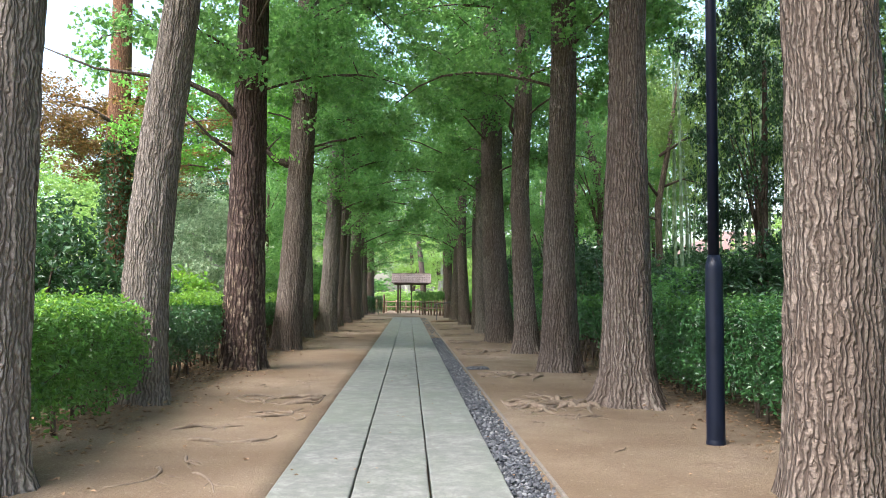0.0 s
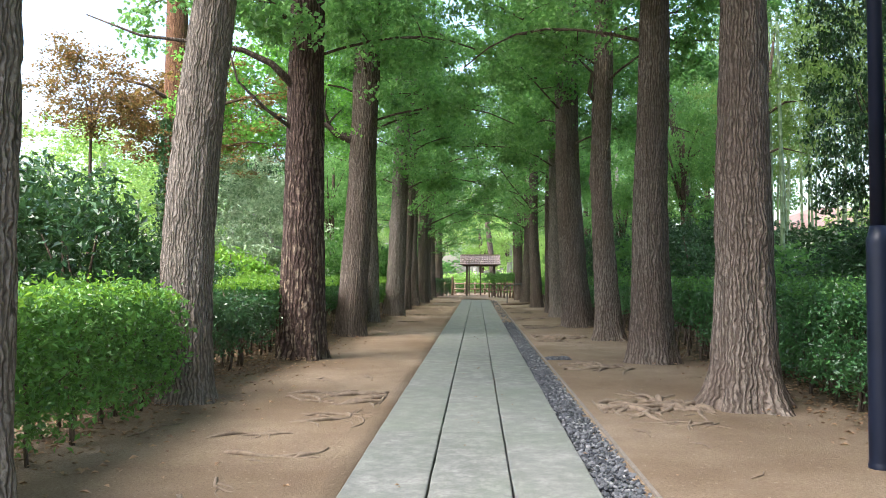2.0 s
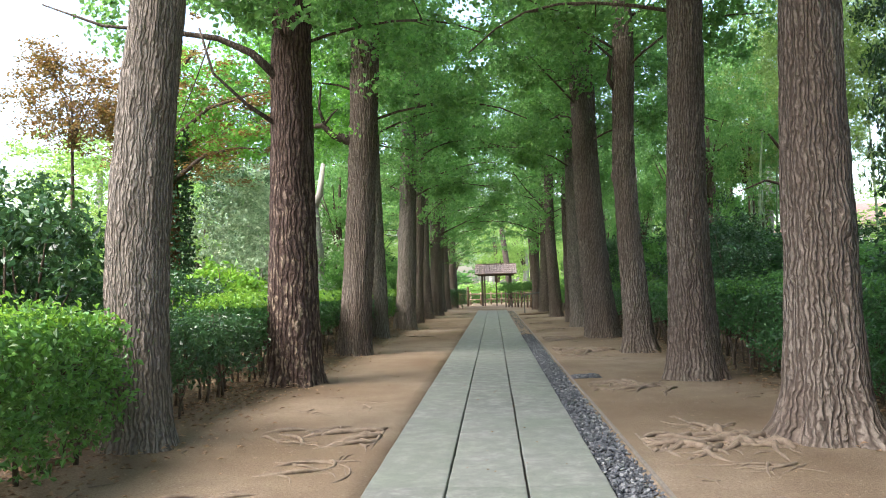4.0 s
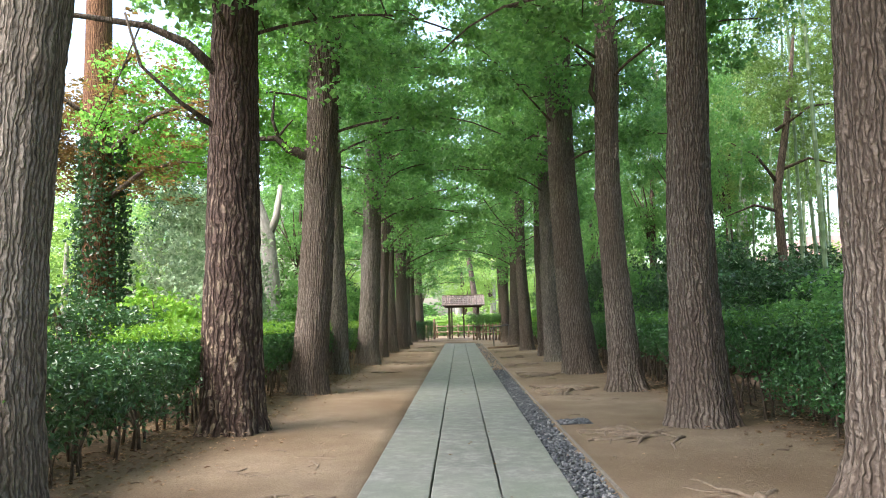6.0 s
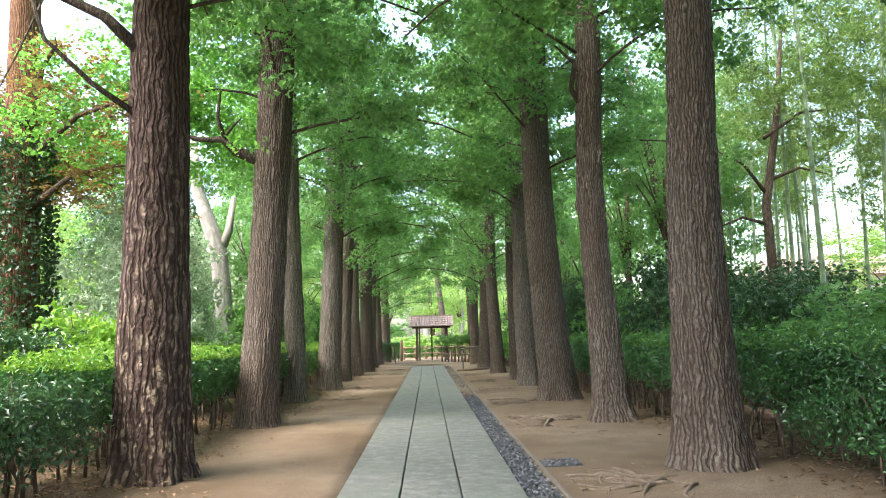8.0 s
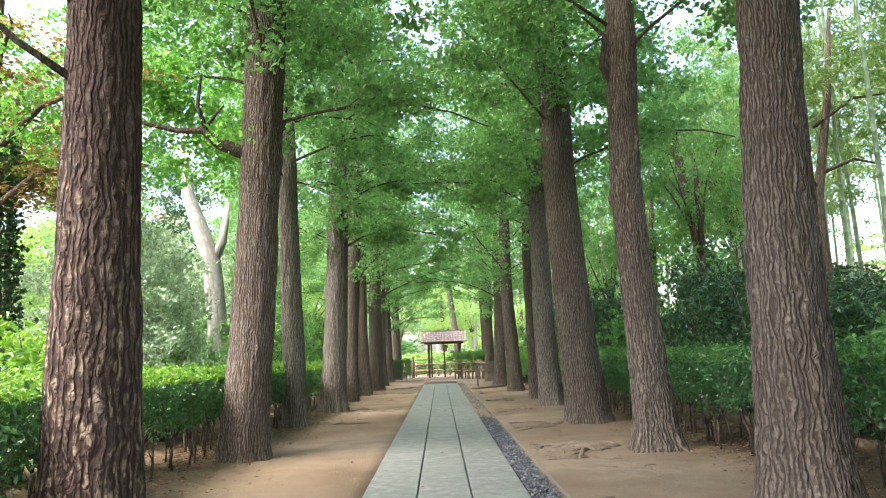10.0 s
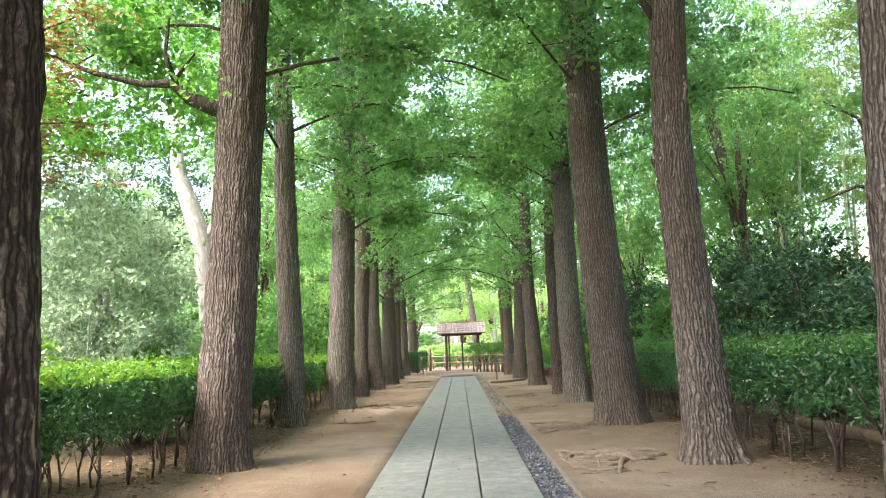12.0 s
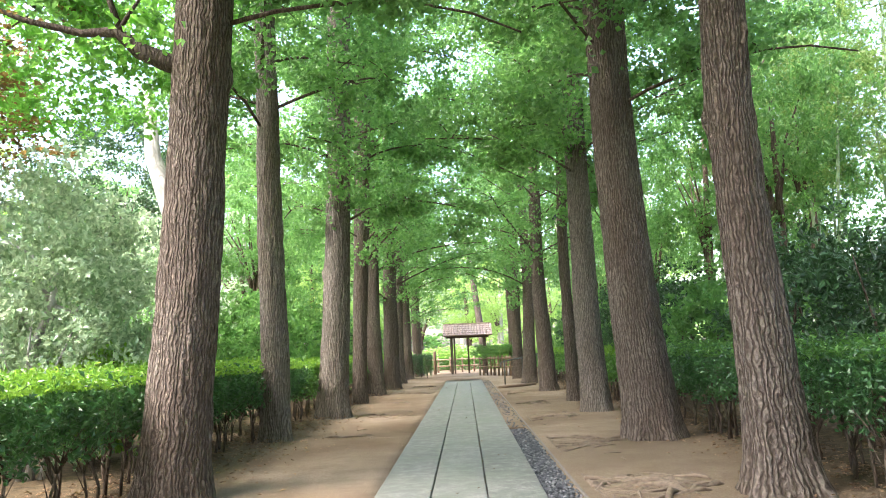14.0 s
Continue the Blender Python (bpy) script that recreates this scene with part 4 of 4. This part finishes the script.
for k, (x, y, kind, s, t, lift) in enumerate([
        (-7.9, 21.4, "maple", 1.0, 1.0, 3.0), (-8.3, 22.2, "maple", 1.0, 1.2, 2.6), (-9.3, 19.5, "maple", 0.85, 1.2, 2.8),
        (-10.2, 24.0, "lime", 0.8, 0.6, 0.0), (-8.6, 29.8, "dark", 0.85, 0.85, 2.0), (-9.5, 34.0, "pale", 1.0, 1.0, 0.0), (-7.8, 38.5, "mid", 1.0, 1.1, 0.6), (-8.5, 44.0, "mid", 1.1, 1.2, 0.6), (-7.5, 50.0, "lime", 1.1, 1.2, 0.0),
        (-15.0, 31.0, "lime", 1.4, 1.1, 0.0), (-15.0, 42.0, "mid", 1.6, 1.3, 0.0), (-6.4, 34.5, "mid", 0.8, 1.0, 1.6),
        (-20, 54, "mid", 2.2, 1.6, 0), (-26, 40, "pale", 2.0, 1.1, 0), (-28, 24, "pale", 2.0, 0.7, 0), (-12.5, 9.0, "pale", 1.0, 0.38, 0), (-14.0, 15.0, "pale", 1.2, 0.5, 0), (-9.8, 13.0, "maple", 1.3, 0.9, 0.9),
        (-5.5, 68, "lime", 1.1, 1.1, 0), (0.5, 82, "lime", 1.5, 1.3, 0), (6.5, 70, "lime", 1.2, 1.2, 0), (-12, 68, "lime", 1.5, 1.5, 0), (13, 66, "lime", 1.6, 1.6, 0), (-4.5, 92, "pale", 2.0, 1.7, 0), (4.0, 97, "lime", 2.2, 1.8, 0), (-14, 78, "lime", 2.4, 1.9, 0), (13, 78, "mid", 2.4, 2.0, 0), (0, 115, "lime", 2.8, 2.4, 0),
        (6.6, 26.5, "mid", 0.7, 1.0, 2.0), (7.2, 33.0, "mid", 0.9, 1.2, 1.4), (6.8, 38.0, "mid", 0.9, 1.2, 0.8), (7.0, 44.0, "mid", 1.0, 1.3, 0.4), (7.0, 51.0, "mid", 1.1, 1.4, 0.0), (8.0, 8.5, "dark", 0.8, 0.8, 0.3), (5.7, 12.3, "dark", 0.5, 0.85, 0.5), (6.5, 10.2, "dark", 0.6, 0.9, 0.4), (9.4, 12.5, "dark", 0.7, 0.8, 0.8), (8.0, 2.0, "mid", 1.0, 1.1, 0),
        (9.2, 31.0, "mid", 0.9, 1.1, 3.0), (12.0, 37.0, "mid", 1.2, 1.4, 0.6), (13.0, 46.0, "mid", 1.5, 1.6, 0), (19.0, 36.0, "lime", 1.6, 0.8, 0.0), (19.0, 8.0, "mid", 1.5, 1.3, 0.5), (25.0, 27.0, "lime", 2.0, 0.55, 0.0),
        (8.5, -9.0, "mid", 1.4, 1.4, 0), (0.0, -26.0, "far", 2.2, 1.6, 0), (-16, -22, "far", 2.0, 1.4, 0), (15, -16, "far", 2.0, 1.6, 0)]):
    garden_tree(x, y, kind, s, t, rng, k, lift)

for k in range(22):
    a = radians(-95 + k * 190 / 21)
    r = 105 + 25 * (k % 3)
    garden_tree(r * math.sin(a), 20 + r * math.cos(a), "far", 4.2, 1.5 + 0.25 * (k % 4), rng, k, -1.6)

# a thick trunk clad in ivy
ivy = thing("ivy_tree", pose(-7.0, 19.2, 0.04), "thick brown trunk clad in dark ivy to head height", "tree")
piece("trunk", trunk_mesh("trunk", np.random.default_rng(7), 0.33, 12.0, BARK_WARM, (-0.012, 0), 0.4, 0.6, 0.15, 40, 0.012), ivy)
r2 = np.random.default_rng(33)
a, z = r2.uniform(0, 6.28, 6000), 4.9 * r2.uniform(0, 1, 6000) ** 1.15
rr = 0.36 + np.abs(r2.normal(0, 0.16, 6000)) * (1.25 - z / 5.2)
for n, tip in enumerate(((2.9, -1.9, 5.1), (2.3, -0.9, 4.2), (1.5, -2.2, 5.9), (-1.6, -1.2, 5.6))):
    low = Vector((0.2, -0.2, tip[2] - 0.5))
    end = Vector(tip)
    me = mesh_of("limb", *tube([low, low.lerp(end, 0.4) + Vector((0, 0, 0.3)), low.lerp(end, 0.75) + Vector((0.1, 0, 0.2)), end], [0.06, 0.042, 0.024, 0.008], 8), BARK_TWIG, True)
    piece("limb", me, ivy)
    along = r2.uniform(0.3, 1.05, (26, 1))
    c = np.array(low)[None] * (1 - along) + np.array(end)[None] * along + r2.normal(size=(26, 3)) * [0.38, 0.38, 0.3]
    piece("crown", leaf_mesh("crown", sprays(c, r2, 30, 0.38, 0.1), 0.075, r2, LEAF_MAPLE, 0.7, 0.9), ivy, "flat sprays of orange-brown and green leaves", "stuff")
piece("ivy", leaf_mesh("ivy", np.stack([rr * np.cos(a), rr * np.sin(a), z], -1), 0.09, r2, LEAF_DARK, 0.1, 0.8), ivy, "dark glossy ivy leaves", "stuff")

# a pale broken trunk and a crooked small tree among the pale shrubs
pale = thing("pale_tree", pose(-5.15, 25.0, 0.03), "leaning pale grey trunk of a pruned tree", "tree")
piece("trunk", mesh_of("trunk", *tube([(0.25, 0, -0.1), (0.15, 0, 1.2), (0.05, 0, 2.6), (-0.05, 0, 3.6), (-0.32, 0, 4.4), (-0.6, 0, 5.2), (-0.75, 0.1, 6.6)], [0.28, 0.24, 0.22, 0.21, 0.19, 0.15, 0.1], 20), BARK_SMOOTH, True), pale)
piece("limb", mesh_of("limb", *tube([(-0.05, 0, 3.5), (0.2, 0, 4.1), (0.3, 0.1, 5.0)], [0.13, 0.1, 0.06], 12), BARK_SMOOTH, True), pale)
small = thing("small_tree", pose(-5.3, 20.6, 0.03), "small crooked tree with pale bare stem", "tree")
piece("trunk", mesh_of("trunk", *tube([(-0.2, -0.2, -0.05), (-0.1, -0.2, 0.9), (-0.02, -0.2, 1.6), (0.2, -0.25, 2.05), (0.24, -0.25, 2.5)], [0.07, 0.06, 0.055, 0.05, 0.03], 12), BARK_SMOOTH, True), small)
for tip in ((0.75, -0.3, 2.15), (0.1, -0.2, 3.1), (-0.4, -0.3, 2.9)):
    piece("limb", mesh_of("limb", *tube([(0.18, -0.25, 2.05), ((0.18 + tip[0]) / 2, -0.2, tip[2] - 0.2), tip], [0.035, 0.025, 0.008], 8), BARK_SMOOTH, True), small)

# leaning bare trunk in the grove
lean_tree = thing("leaning_tree", pose(7.6, 28.6, 0.03), "thin leaning trunk with cut limbs beside bamboo", "tree")
piece("trunk", mesh_of("trunk", *tube([(0, 0, -0.1), (-0.1, 0, 2.5), (-0.45, 0, 5.0), (-0.85, 0, 7.4), (-1.3, 0, 9.5)], [0.2, 0.18, 0.15, 0.12, 0.07], 16), BARK_LIMB, True), lean_tree)
for z, x, dx, dz in ((5.4, -0.5, 0.9, 0.5), (6.6, -0.7, -0.9, 0.5), (7.2, -0.8, 0.8, 0.9)):
    piece("limb", mesh_of("limb", *tube([(x, 0, z), (x + dx * 0.5, -0.1, z + dz * 0.3), (x + dx, -0.2, z + dz)], [0.05, 0.035, 0.012], 8), BARK_TWIG, True), lean_tree)
dark_tree = thing("thin_tree", pose(7.05, 21.2, 0.03), "thin dark crooked tree among bamboo culms", "tree")
piece("trunk", mesh_of("trunk", *tube([(0, 0, -0.1), (-0.05, 0, 2.0), (-0.1, 0, 3.8), (0.25, 0, 5.6), (0.5, 0, 7.5)], [0.11, 0.1, 0.09, 0.07, 0.03], 12), BARK_TWIG, True), dark_tree)
for tip, z in (((-1.3, -0.2, 3.3), 3.4), ((-1.1, -0.2, 4.9), 4.0), ((1.4, 0, 5.8), 5.2), ((1.2, -0.1, 4.4), 4.3)):
    piece("limb", mesh_of("limb", *tube([(-0.05, 0, z), (tip[0] * 0.5, -0.1, (z + tip[2]) / 2 + 0.2), tip], [0.045, 0.03, 0.01], 8), BARK_TWIG, True), dark_tree)

# ---- bamboo ----
def culm_mesh(seed, tall, thick):
    rng = np.random.default_rng(seed)
    dx, dy = rng.uniform(-0.5, 0.5), rng.uniform(-0.3, 0.3)
    pts, radii, z = [], [], -0.05
    while z < tall:
        u = max(z, 0) / tall
        x, y, r = dx * u * u * 2.2, dy * u * u * 2.2, thick * (1 - 0.75 * u ** 1.5)
        for dz, s in ((0, 1.0), (0.015, 1.16), (0.03, 0.98)):
            pts.append((x, y, z + dz))
            radii.append(r * s)
        z += 0.33
    return mesh_of("culm", *tube(pts, radii, 7), CULM, True)


CULMS = [culm_mesh(400 + k, 11.0, 0.05) for k in range(5)]
PLUMES = [cloud_kind("plume", 420 + k, 1.25, 11.5, 4.0, 90, 60, 0.13, LEAF_BAMBOO, 0.35, 0.22, 0.42) for k in range(3)]
TUFTS = [cloud_kind("tuft", 430 + k, 1.0, 10.5, 4.6, 28, 50, 0.13, LEAF_BAMBOO, 0.35, 0.22, 0.4) for k in range(2)]
rng = np.random.default_rng(45)
spots = [(7.55, 21.5), (6.8, 18.9), (8.2, 22.2), (8.6, 20.0), (7.4, 16.0), (7.3, 13.0)]
while len(spots) < 52:
    p = (rng.uniform(7.6, 14.5), rng.uniform(11, 36))
    if all((p[0] - q[0]) ** 2 + (p[1] - q[1]) ** 2 > 0.5 for q in spots):
        spots.append(p)
for k, (x, y) in enumerate(spots):
    ob = thing("bamboo", pose(x, y, 0.04, 0, 0, rng.uniform(0, 360)), "tall green bamboo culm with ringed joints and light leaves", "bamboo", "bamboo grove")
    piece("culm", CULMS[k % 5], ob, at=Matrix.Diagonal((1, 1, rng.uniform(0.85, 1.1), 1)))
    if k % 3 == 0:
        piece("plume", PLUMES[k % 3], ob, "", "stuff", at=pose(0, 0, rng.uniform(-0.3, 1.0)))
    else:
        piece("tuft", TUFTS[k % 4 // 2], ob, "", "stuff")

# ---- gate and fences at the far end ----
gate = thing("gate", pose(0.2, 55.3, 0.0), "small open timber gate with pinkish tiled roof", "gate")
for x, y, w in ((-0.9, 0, 0.075), (1.0, 0, 0.075), (-0.75, 0.9, 0.05), (0.05, 0.9, 0.05), (1.05, 0.9, 0.05)):
    part("post", box(bmesh.new(), x - w, x + w, y - w, y + w, -0.1, 2.1, 0.012), TIMBER, gate)
for y in (0.0, 0.9):
    part("beam", box(bmesh.new(), -1.2, 1.25, y - 0.06, y + 0.06, 2.05, 2.2, 0.012), TIMBER, gate)
deck = part("roof", box(bmesh.new(), -1.3, 1.34, -0.3, 1.2, 2.16, 2.2, 0.01), TIMBER, gate)
me = mesh_of("roof_slope", [(-1.34, -0.42, 2.15), (1.38, -0.42, 2.15), (1.38, 0.45, 2.8), (-1.34, 0.45, 2.8), (-1.34, 1.32, 2.15), (1.38, 1.32, 2.15)], [(0, 1, 2, 3), (3, 2, 5, 4), (0, 3, 4), (1, 5, 2)], TIMBER)
piece("roof_slope", me, deck)
bm = bmesh.new()
bmesh.ops.create_cone(bm, cap_ends=True, segments=10, radius1=0.085, radius2=0.085, depth=0.24, matrix=pose(0, 0, 0, 90))
for v in bm.verts:
    v.co.z *= 0.55
    v.co = Vector((v.co.x, v.co.y * (1.0 if v.co.y > 0 else 1.12), v.co.z + (0.0 if v.co.y > 0 else 0.025)))
tile = bpy.data.meshes.new("tile")
bm.to_mesh(tile)
bm.free()
tile.materials.append(TILE)
for row in range(5):
    for c in range(17):
        u = (row + 0.5) / 5
        piece("tile", tile, deck, at=pose(-1.3 + c * 0.166, -0.42 + u * 0.87, 2.17 + u * 0.65, 36.8))
part("ridge_tile", box(bmesh.new(), -1.36, 1.4, 0.36, 0.54, 2.8, 2.9, 0.04), TILE, deck)

fence = thing("stake_fence", pose(0, 0, 0), "low fence of brown timber stakes and rails", "fence")
for k in range(13):
    u = k / 12
    x, y = 0.8 + 2.2 * u, 51.5 - 3.2 * u
    piece("stake", mesh_of("stake", *tube([(x, y, -0.1), (x, y, 0.98), (x, y, 1.0)], [0.045, 0.042, 0.03], 8), STAKE, True), fence)
for z in (0.45, 0.85):
    piece("rail", mesh_of("rail", *tube([(0.75, 51.45, z), (3.05, 48.15, z)], [0.03, 0.03], 8), STAKE, True), fence)
far_fence = thing("post_fence", pose(0, 0, 0), "far low timber post fence beyond the gate", "fence")
for k in range(9):
    x = -2.4 + k * 0.75
    piece("post", mesh_of("post", *tube([(x, 59.5, -0.1), (x, 59.5, 0.95)], [0.05, 0.045], 8), STAKE, True), far_fence)
for z in (0.4, 0.8):
    piece("rail", mesh_of("rail", *tube([(-2.5, 59.42, z), (3.7, 59.42, z)], [0.035, 0.035], 8), STAKE, True), far_fence)
bollard = thing("wooden_post", pose(-1.75, 56.6, 0), "single brown timber post beside the gate", "post")
piece("shaft", mesh_of("shaft", *tube([(0, 0, -0.1), (0, 0, 1.3), (0, 0, 1.34)], [0.09, 0.085, 0.06], 10), STAKE, True), bollard)

rail = thing("handrail", pose(0, 0, 0), "dark steel pipe handrail on thin posts", "handrail")
for x, y, z in ((1.5, 39.9, 0.85), (2.3, 41.6, 0.95), (3.1, 43.4, 1.05)):
    piece("post", mesh_of("post", *tube([(x, y, -0.1), (x, y, z)], [0.025, 0.025], 8), RAIL, True), rail)
piece("bar", mesh_of("bar", *tube([(1.35, 39.7, 0.65), (1.38, 39.7, 0.82), (1.5, 39.9, 0.86), (2.3, 41.6, 0.96), (3.1, 43.4, 1.06)], [0.028] * 5, 8), RAIL, True), rail)
log = thing("timber_edging", pose(0, 0, 0), "weathered timber log edging a soil step", "log")
piece("log", mesh_of("log", *tube([(1.15, 37.3, 0.03), (1.9, 37.9, 0.045), (2.5, 38.5, 0.05)], [0.05, 0.055, 0.05], 10), STAKE, True), log)

log = thing("timber_edging", pose(0, 0, 0), "reddish timber log lying behind the hedge", "log")
piece("log", mesh_of("log", *tube([(4.75, 16.2, 0.1), (4.7, 18.5, 0.11), (4.8, 20.8, 0.1)], [0.08, 0.085, 0.075], 10), STAKE, True), log)
HEDGE_LOW = cloud_kind("foliage", 520, 1.25, 1.62, 0.95, 110, 60, 0.075, LEAF_HEDGE, 0.5, 0.5, 0.22)
low = thing("spreading_shrub", pose(1.75, 50.4, 0, 0, 0, -40), "flat-topped clipped shrub spreading over the stake fence", "shrub")
piece("foliage", HEDGE_LOW, low, "", "stuff", at=Matrix.Diagonal((1.15, 0.7, 1, 1)))
for k in range(5):
    piece("stem", STEMS[k], low, at=pose(-0.8 + 0.4 * k, 0, 0) @ Matrix.Scale(1.15, 4))
box_hedge = thing("box_hedge", pose(-2.35, 50.5, 0.0, 0, 0, 90), "low clipped box hedge block near the gate", "hedge")
piece("foliage", HEDGES[3][0], box_hedge, "", "stuff", at=Matrix.Diagonal((1.6, 0.6, 1, 1)))
for k in range(4):
    piece("stem", STEMS[k], box_hedge, at=pose(0, -0.45 + 0.3 * k, 0))
far_hedge = thing("far_hedge", pose(0.6, 61.0, 0.0, 0, 0, 90), "low light-green clipped hedge beyond the gate", "hedge")
piece("foliage", HEDGES[2][1], far_hedge, "", "stuff", at=Matrix.Diagonal((1.2, 4.0, 0.8, 1)))
piece("body", HEDGES[0][0], far_hedge, "", "stuff", at=Matrix.Diagonal((1.0, 4.0, 0.8, 1)))
far_trunk = thing("far_tree", pose(0.95, 63.0, 0), "slender leaning trunk in the bright far garden", "tree")
piece("trunk", mesh_of("trunk", *tube([(0.4, 0, -0.1), (0.25, 0, 2.5), (-0.1, 0, 5.5), (-0.5, 0, 9.0)], [0.26, 0.23, 0.2, 0.14], 14), BARK_LIMB, True), far_trunk)

# ---- house beyond the grove ----
house = thing("house", pose(23.5, 50.0, 0.05, 0, 0, 12), "pale house with low brown roof beyond bamboo", "house")
part("wall", box(bmesh.new(), -5, 5, -3.5, 3.5, -0.1, 4.2), PLASTER, house)
piece("roof", mesh_of("roof", [(-5.6, -4.1, 4.1), (5.6, -4.1, 4.1), (5.6, 4.1, 4.1), (-5.6, 4.1, 4.1), (-3.0, 0, 5.6), (3.0, 0, 5.6)], [(0, 1, 5, 4), (1, 2, 5), (2, 3, 4, 5), (3, 0, 4), (3, 2, 1, 0)], ROOF), house)
for x in (-3.4, -0.8, 2.0):
    w = part("window", box(bmesh.new(), x, x + 1.5, -3.54, -3.48, 1.0, 2.3, 0.01), RAIL, house)
    part("pane", box(bmesh.new(), x + 0.08, x + 1.42, -3.56, -3.545, 1.08, 2.22), GLASS, w)

# ---- paving slabs ----
SLAB_LONG = 3.2
rng = np.random.default_rng(91)


def slab_mesh(x0, x1, y0):
    """A slab whose long edges waver by a few millimetres."""
    n = 16
    verts = []
    for i in range(n + 1):
        y = (SLAB_LONG - 0.001) * i / n
        a = x0 + 0.006 * noise.noise((x0 * 3, (y + y0) * 2.5, 1.0))
        b = x1 + 0.006 * noise.noise((x1 * 3, (y + y0) * 2.5, 5.0))
        verts += [(a, y, -0.09), (a, y, -0.006), (a + 0.008, y, 0.0), (b - 0.008, y, 0.0), (b, y, -0.006), (b, y, -0.09)]
    faces = [(i * 6 + k, i * 6 + k + 1, i * 6 + k + 7, i * 6 + k + 6) for i in range(n) for k in range(5)]
    faces += [(5, 4, 3, 2, 1, 0), tuple(n * 6 + k for k in range(6))]
    return mesh_of("slab", verts, faces, SLAB)


for x0, x1 in ((-0.84, -0.318), (-0.304, 0.202), (0.216, 0.738)):
    y = -8.0
    while y < PATH_END - 0.1:
        piece("slab", slab_mesh(x0, x1, y), path, at=pose(0, y, 0))
        y += SLAB_LONG
